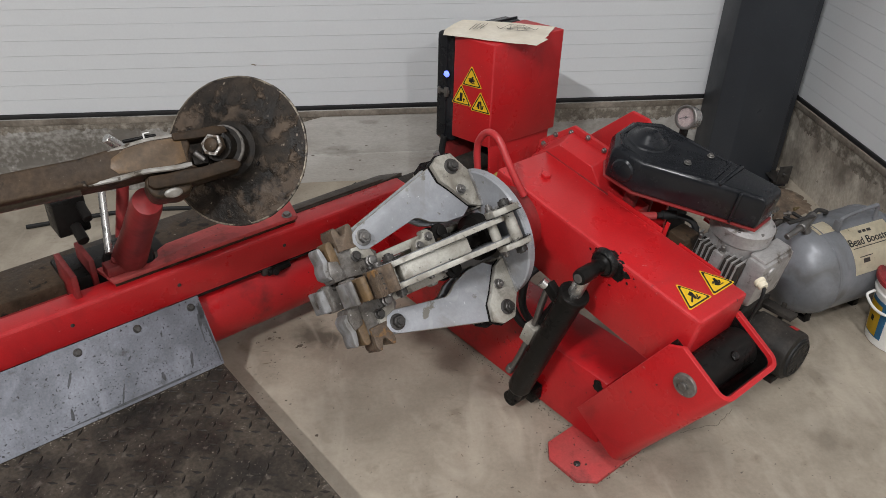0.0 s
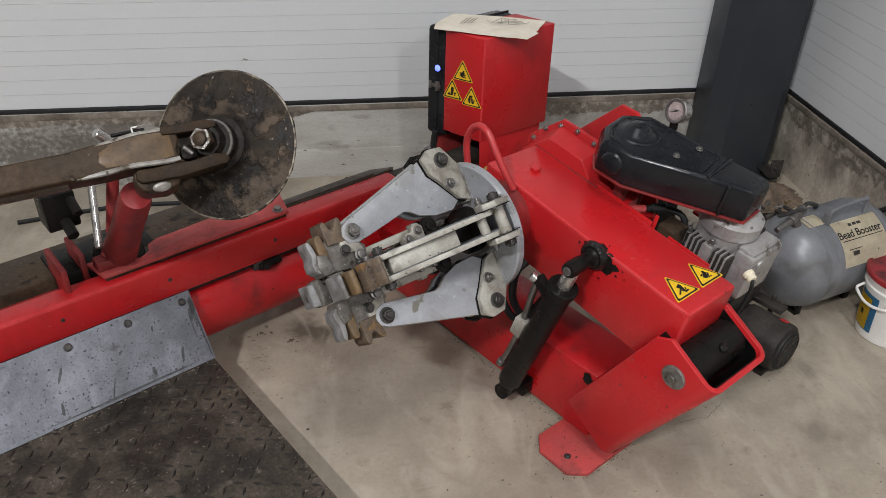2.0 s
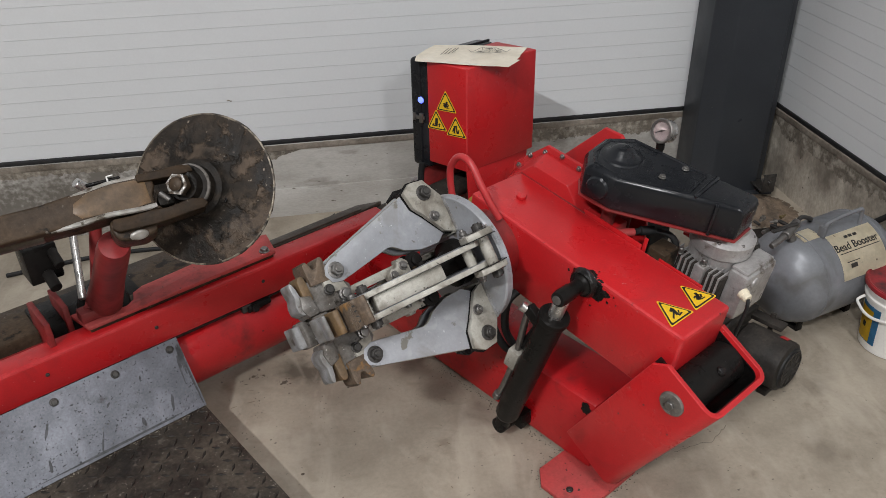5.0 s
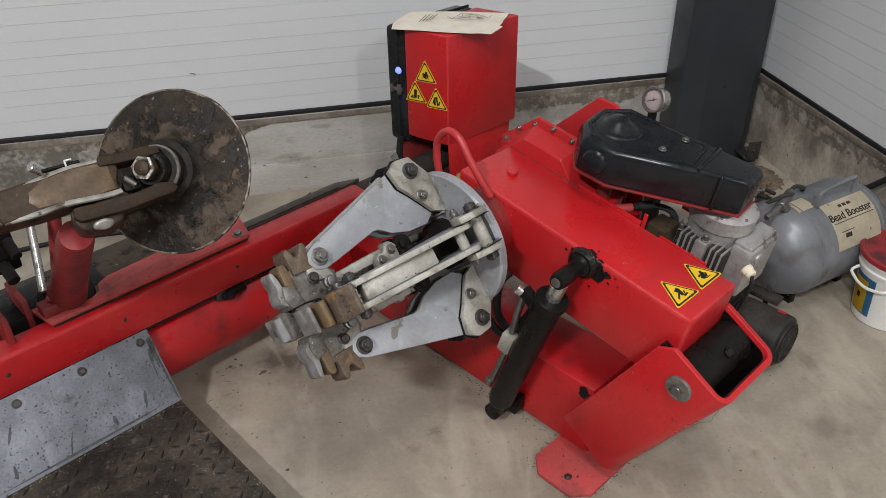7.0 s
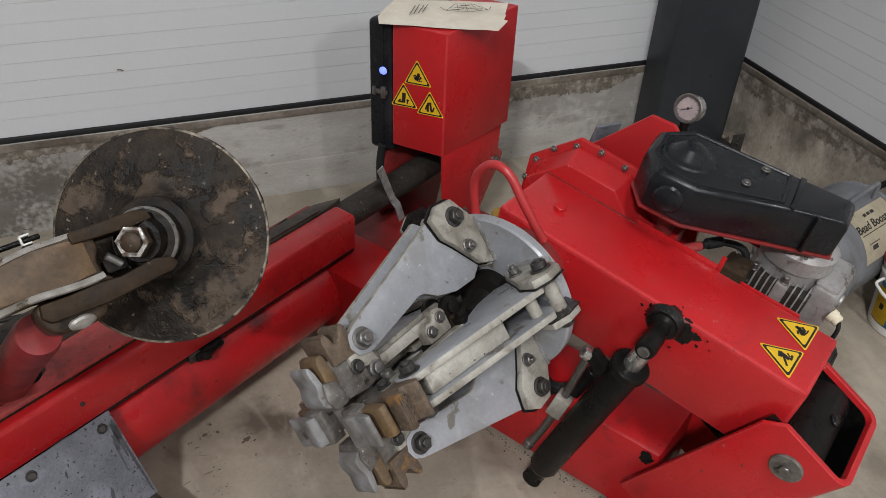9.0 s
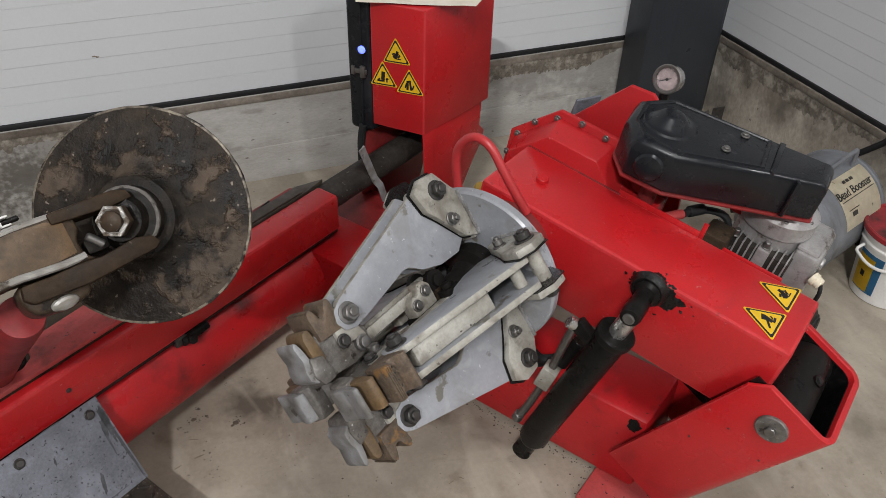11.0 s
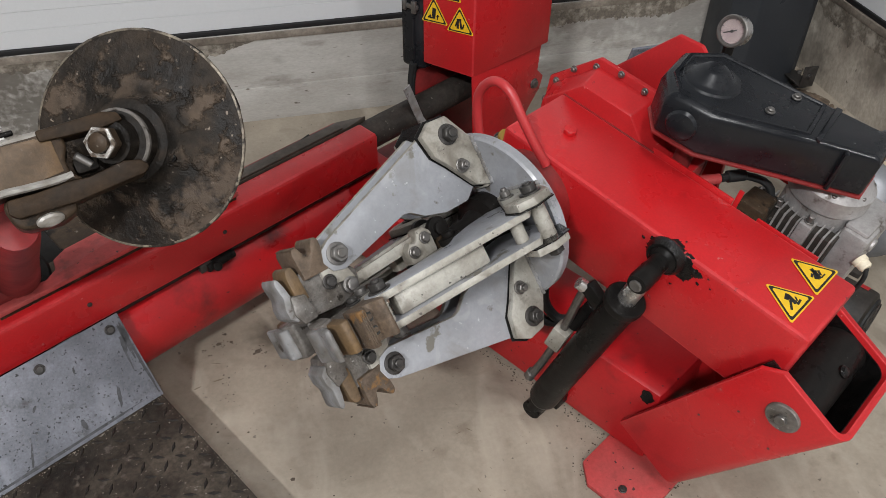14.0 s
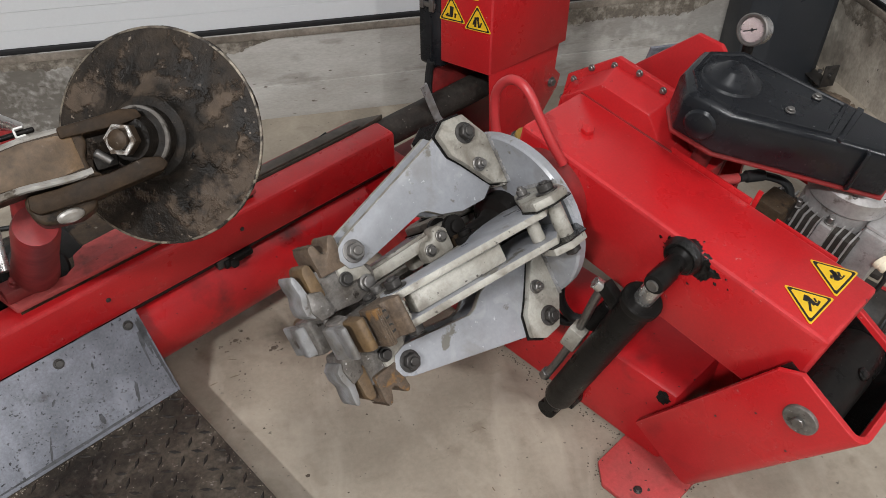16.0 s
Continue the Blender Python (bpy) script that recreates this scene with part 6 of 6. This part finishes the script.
for w in (-138, 20):
    part("handle_lug", box(-0.012, 0.012, -0.012, 0.012, 0.150, 0.178, 0.004, pose(0.126 * math.cos(radians(w)), 0.126 * math.sin(radians(w)), 0, 0, 0, w)), WHITE_PLASTIC, bucket)
tin = thing("paint_tin", "small blue tin with gold lid standing on bucket lid", "tin", Matrix.Translation((1.995 + 0.045, 2.240 + 0.008, 0.2145)))
part("body", turned([(0.036, 0), (0.0375, 0.002), (0.0375, 0.022), (0.036, 0.024)], None, 40), plain("navy_tin", (0.03, 0.03, 0.10), 0.35), tin)
part("lid", turned([(0.036, 0.022), (0.0385, 0.024), (0.0385, 0.030), (0.036, 0.032), (0.034, 0.0295), (0.001, 0.0295)], None, 40), surface("gold_lacquer", (0.50, 0.33, 0.09), (0.42, 0.27, 0.08), 0.35, 0.7, scale=30), tin, "gold lacquered lid")
part("label", box(-0.0005, 0.0005, -0.009, 0.009, 0.006, 0.016, 0, pose(0.038 * math.cos(radians(-60)), 0.038 * math.sin(radians(-60)), 0, 0, 0, -60)), WHITE, tin)

# ---- pump motor on the floor ----
pump = thing("pump_motor", "dirty dark cylindrical pump motor lying behind the arm", "pump motor", MM @ Matrix.Translation((0.655, 0.035, 0)) @ Matrix.Scale(0.9, 4) @ Matrix.Translation((-0.655, -0.035, 0)))
part("casing", turned([(0.068, 0), (0.078, 0.006), (0.080, 0.014), (0.080, 0.15), (0.072, 0.16), (0.072, 0.24)], frame_of((0.655, 0.035, 0.096), (0.655, 1, 0.096)), 48), DUSTY_BLACK, pump)
ED = frame_of((0.655, 0.0345, 0.096), (0.655, -1, 0.096))
part("fan_cowl", turned([(0.068, -0.002), (0.066, 0.004), (0.056, 0.007), (0.02, 0.008)], ED, 48), RUBBER, pump)
for k in range(10):
    w = radians(36 * k)
    part("cowl_slot", box(0.024, 0.052, -0.005, 0.005, 0.0068, 0.0092, 0.001, ED @ pose(0, 0, 0, 0, 0, 36 * k)), DUSTY_BLACK, pump)
part("cowl_ring", hoop([(0.058, 0.006), (0.058, 0.0095), (0.054, 0.0095), (0.054, 0.006)], ED, 48), DUSTY_BLACK, pump)
part("motor_foot", join(box(0.60, 0.72, 0.06, 0.09, 0, 0.02, 0.002), box(0.60, 0.72, 0.18, 0.21, 0, 0.02, 0.002)), DUSTY_BLACK, pump)
part("paint_chip", box(-0.012, 0.012, -0.012, 0.012, 0, 0.001, 0, surface_frame((0.655 + 0.0805 * math.cos(radians(70)), 0.075, 0.096 + 0.0805 * math.sin(radians(70))), (0, 1, 0), (-math.sin(radians(70)), 0, math.cos(radians(70))))), RED, pump)
part("support_frame", join(box(0.55, 0.74, 0.20, 0.215, 0.16, 0.20, 0.002), box(0.70, 0.74, 0.10, 0.215, 0.17, 0.185, 0.002), box(0.73, 0.74, 0.14, 0.155, 0.0, 0.2, 0.002)), DUSTY_BLACK, pump)
part("pump_body", box(0.44, 0.62, 0.22, 0.42, 0.0, 0.20, 0.01), DUSTY_BLACK, pump)

# ---- cables, rod in holder, rubbish ----
wc = thing("wall_cable", "thick black cable hanging along the white wall", "cable")
part("sheath", pipe([V3(2.155, 2.40, 1.30), V3(2.165, 2.42, 0.95), V3(2.165, 2.435, 0.72), V3(2.165, 2.452, 0.606), V3(2.165, 2.492, 0.48), V3(2.165, 2.500, 0.40), V3(2.162, 2.512, 0.315), V3(2.150, 2.58, 0.23), V3(2.12, 2.66, 0.14), V3(2.08, 2.74, 0.02)], 0.0095, 12, 8), RUBBER, wc)
fc = thing("floor_cable", "thin black cable lying on the floor by plinth", "cable", None, "floor cables")
part("sheath", pipe([V3(-0.75, 3.14, 0.008), V3(-0.42, 3.22, 0.008), V3(-0.122, 3.216, 0.008), V3(0.035, 3.172, 0.008), V3(0.18, 3.077, 0.008), V3(0.33, 3.02, 0.008), V3(0.62, 2.98, 0.008), V3(0.95, 3.10, 0.008), V3(1.20, 2.86, 0.008), V3(1.32, 2.75, 0.008)], 0.008, 10, 8), RUBBER, fc)
fc2 = thing("floor_cable", "thin black cable lying on the floor by plinth", "cable", None, "floor cables")
part("sheath", pipe([V3(-0.5, 2.98, 0.007), V3(-0.071, 3.007, 0.007), V3(0.102, 3.046, 0.007), V3(0.20, 3.05, 0.007), V3(0.3, 2.98, 0.007)], 0.007, 10, 8), RUBBER, fc2)
st = thing("steel_rod", "thin grey rod leaning from black holder against plinth", "rod")
part("rod", rod(V3(2.105, 2.44, 0.02), V3(2.183, 2.31, 0.40), 0.007), GREY_WORN, st)
part("holder", box(2.085, 2.125, 2.42, 2.46, 0.0, 0.075, 0.003), RUBBER, st, "black square holder")
bd = thing("steel_strip", "pale blue-grey steel strip leaning in the corner", "strip")
part("strip", box(-0.012, 0.012, -0.004, 0.004, 0, 0.42, 0.001, frame_of((2.12, 2.21, 0.0), (2.178, 2.20, 0.40))), SHEET_M, bd)

CRUMB_M = surface("brown_grit", (0.05, 0.037, 0.027), (0.10, 0.075, 0.055), 0.8, scale=40, grain_amt=0.4)
SCUFF_M = plain("brown_scuff", (0.20, 0.16, 0.11), 0.7)
cr = bmesh.new()
rng = random.Random(21)
FOOT = [MM @ V3(x, y, 0) for x, y in ((0.12, 0.126), (-0.048, 0.126), (-0.088, 0.162), (-0.088, 0.254), (-0.05, 0.293), (0.034, 0.30), (0.034, 0.75))]
spots = [(0.211, 2.400, 0.008, 34), (0.123, 2.442, 0.008, 26), (0.138, 2.47, 0.003, 9), (0.152, 2.442, 0.004, 10), (0.206, 2.527, 0.004, 6), (0.09, 2.429, 0.006, 10), (0.02, 2.36, 0.10, 12), (0.88, 1.96, 0.06, 16), (0.70, 2.28, 0.10, 10), (0.3, 2.2, 0.3, 22), (0.5, 1.7, 0.4, 20), (1.5, 1.8, 0.4, 14), (0.2, 2.9, 0.3, 14), (1.2, 1.5, 0.3, 12), (1.1, 2.5, 0.3, 12)]
for p, q in zip(FOOT, FOOT[1:]):
    for k in range(int((q - p).length / 0.003)):
        f = rng.random()
        spots.append((p.x + (q.x - p.x) * f, p.y + (q.y - p.y) * f, 0.003 + 0.010 * rng.random() ** 3, 1))
for x0, y0, x1, y1, n, wide in ((-0.574, 0.15, -0.574, 0.97, 170, 0.010), (-0.56, 0.75, -0.40, 1.06, 40, 0.05), (-0.45, 0.8, 0.1, 1.06, 24, 0.04), (0.02, 0.5, 0.02, 0.95, 50, 0.02)):
    for _ in range(n):
        f = rng.random()
        p = MM @ V3(x0 + (x1 - x0) * f, y0 + (y1 - y0) * f, 0)
        spots.append((p.x, p.y, wide * rng.random(), 1))
for cx, cy, sp, n in spots:
    for _ in range(n):
        x, y, r = cx + rng.gauss(0, sp), cy + rng.gauss(0, sp), 0.0006 + 0.0019 * rng.random() ** 2.5
        top_v = cr.verts.new((x, y, r * 0.9))
        ring = [cr.verts.new((x + r * rng.uniform(0.7, 1.4) * math.cos(k * 1.2566), y + r * rng.uniform(0.7, 1.4) * math.sin(k * 1.2566), 0.0003)) for k in range(5)]
        for k in range(5):
            cr.faces.new((ring[k], ring[(k + 1) % 5], top_v))
tagged(part("floor_crumbs", cr, CRUMB_M, None, "", False), "dark crumbs of dirt and rubber on the concrete", "dirt", kind="stuff")
GRIT_M = surface("pale_grit", (0.42, 0.38, 0.32), (0.24, 0.21, 0.17), 0.8, scale=60, grain_amt=0.3)
gr = bmesh.new()
for a0, y0, a1, y1, z, wide, n in ((-1.25, 0.978, -0.592, 0.978, 0.0802, 0.004, 230), (-0.592, 0.30, -0.592, 0.97, 0.0802, 0.012, 130), (-1.0, 0.5, -0.6, 0.95, 0.0802, 0.10, 90), (-0.555, 0.2, -0.53, 1.0, 0.0002, 0.02, 90)):
    for _ in range(n):
        f = rng.random()
        p = MM @ V3(min(a0 + (a1 - a0) * f + rng.gauss(0, wide), -0.586) if z > 0.01 else a0 + (a1 - a0) * f + abs(rng.gauss(0, wide)), min(y0 + (y1 - y0) * f + rng.gauss(0, wide), 0.981), z)
        r = 0.0005 + 0.0013 * rng.random() ** 2
        tip = gr.verts.new(p + V3(0, 0, r))
        ring = [gr.verts.new(p + V3(r * rng.uniform(0.7, 1.3) * math.cos(k * 1.5708), r * rng.uniform(0.7, 1.3) * math.sin(k * 1.5708), 0.0002)) for k in range(4)]
        for k in range(4):
            gr.faces.new((ring[k], ring[(k + 1) % 4], tip))
tagged(part("pale_grit", gr, GRIT_M, None, "", False), "pale stone grit scattered along the tread plate", "grit", kind="stuff")
for k, (x, z) in enumerate(((0.066, 0.484), (0.074, 0.481))):
    tagged(part("wall_scuff", blotch(0, 0, 0.007 - 0.003 * k, 0.0016, Matrix(((1, 0, 0, x), (0, 0, -1, WALL_Y + 0.0096), (0, 1, 0, z), (0, 0, 0, 1))), 30 + k, 16), SCUFF_M, None, "", False), "small dark scuff on the white wall panels", "scuff")
for x, y, r in ((0.040, 2.122, 0.0036), (0.259, 2.043, 0.0042), (0.045, 2.112, 0.0014), (0.585, 1.811, 0.0022)):
    tagged(part("floor_pit", blotch(x, y, r, r, Matrix.Translation((0, 0, -0.0006)), int(9000 * x), 18), CRUMB_M, None, "", False), "small dark pit in the concrete floor", "pit", kind="structure")
for x, y, r in ((0.211, 2.400, 0.007), (0.203, 2.394, 0.004), (0.123, 2.442, 0.006), (0.138, 2.470, 0.003), (0.152, 2.442, 0.0035)):
    tagged(part("dirt_clot", blotch(x, y, r, r * 0.7, Matrix.Translation((0, 0, 0.0002)), int(7000 * x), 22), CRUMB_M, None, "", False), "dark clot of dirt on the concrete floor", "dirt", kind="structure")
rng = random.Random(77)
for k in range(34):
    x, y, w = rng.uniform(-0.05, 1.35), rng.uniform(1.35, 2.4), rng.uniform(0, 3.14)
    q = MM.inverted() @ V3(x, y, 0)
    if q.x < -0.5 or (q.x > -0.12 and q.y > 0.05):
        continue
    m = Matrix.Translation((x, y, -0.0007)) @ Matrix.Rotation(w, 4, "Z")
    tagged(part("floor_scuff", blotch(0, 0, rng.uniform(0.004, 0.013), rng.uniform(0.0007, 0.0015), m, 300 + k, 14), SCUFF_M, None, "", False), "short brown scuff on the concrete floor", "scuff", kind="structure")
crack = [V3(1.189, 1.946, 0), V3(1.248, 1.960, 0), V3(1.302, 1.964, 0), V3(1.336, 1.991, 0), V3(1.368, 2.015, 0)]
rng = random.Random(2)
line = []
for p, q in zip(crack, crack[1:]):
    for k in range(5):
        line.append(p.lerp(q, k / 5) + V3(rng.uniform(-0.003, 0.003), rng.uniform(-0.003, 0.003), 0))
cb = bmesh.new()
for p, q in zip(line, line[1:]):
    d = (q - p).normalized()
    w = V3(-d.y, d.x, 0) * 0.0005
    up = V3(0, 0, 0.0006)
    cb.faces.new([cb.verts.new(v) for v in (p - w + up, q - w + up, q + w + up, p + w + up)])
tagged(part("floor_crack", cb, CRUMB_M, None, "", False), "fine dark crack in the concrete floor", "crack", kind="structure")

# ---- swept dirt and odd metal in the corner ----
HEAP_M = surface("brown_swept_dirt", (0.20, 0.145, 0.10), (0.10, 0.075, 0.055), 0.9, scale=14, amount=0.9, grain=90, grain_amt=0.4, bump=0.5, specks=(0.32, 0.28, 0.23), speck_scale=70, speck_cut=0.68)


def heap(cx, cy, rx, ry, h, seed):
    bm = bmesh.new()
    n = 26
    grid = {}
    for i in range(n + 1):
        for j in range(n + 1):
            u, v = -1 + 2 * i / n, -1 + 2 * j / n
            d = math.hypot(u, v)
            lift = max(0.0, 1 - d) ** 1.3 * (0.7 + 0.6 * noise.noise(Vector((u * 3, v * 3, seed)))) + 0.06 * noise.noise(Vector((u * 11, v * 11, seed)))
            grid[i, j] = bm.verts.new((cx + u * rx, cy + v * ry, h * lift - 0.002 if d < 1 else -0.004))
    for i in range(n):
        for j in range(n):
            bm.faces.new((grid[i, j], grid[i + 1, j], grid[i + 1, j + 1], grid[i, j + 1]))
    return bm


tagged(part("dirt_heap", heap(2.02, 3.08, 0.16, 0.15, 0.075, 2.0), HEAP_M, None, "", True), "brown swept dirt heaped on the floor by the column", "dirt", kind="stuff")
scrap = thing("scrap_fittings", "pile of old steel and brass fittings on concrete", "fittings")
rng = random.Random(31)
BRASS = surface("tarnished_brass", (0.26, 0.19, 0.09), (0.13, 0.10, 0.06), 0.45, 0.6, scale=30, grain_amt=0.25, bump=0.08)
for k in range(26):
    p = V3(1.945 + rng.gauss(0, 0.045), 2.86 + rng.gauss(0, 0.035), 0.012 + 0.075 * rng.random())
    d = V3(rng.uniform(-1, 1), rng.uniform(-1, 1), rng.uniform(-0.3, 0.3)).normalized()
    r = rng.uniform(0.006, 0.012)
    bm = rod(p - d * r * 2.2, p + d * r * 2.4, r * 0.8, 12) if k % 3 else hexbolt(p, d, r, r * 1.6, False, r * 2)
    part("fitting", bm, (BOLT, BOLT_DARK, BRASS, CAST)[k % 4], scrap)
part("tray", join(box(1.84, 2.04, 2.77, 2.94, 0.0, 0.006, 0.001), box(1.84, 1.846, 2.77, 2.94, 0.006, 0.03, 0.001), box(1.84, 2.04, 2.77, 2.776, 0.006, 0.03, 0.001)), DUSTY_BLACK, scrap)
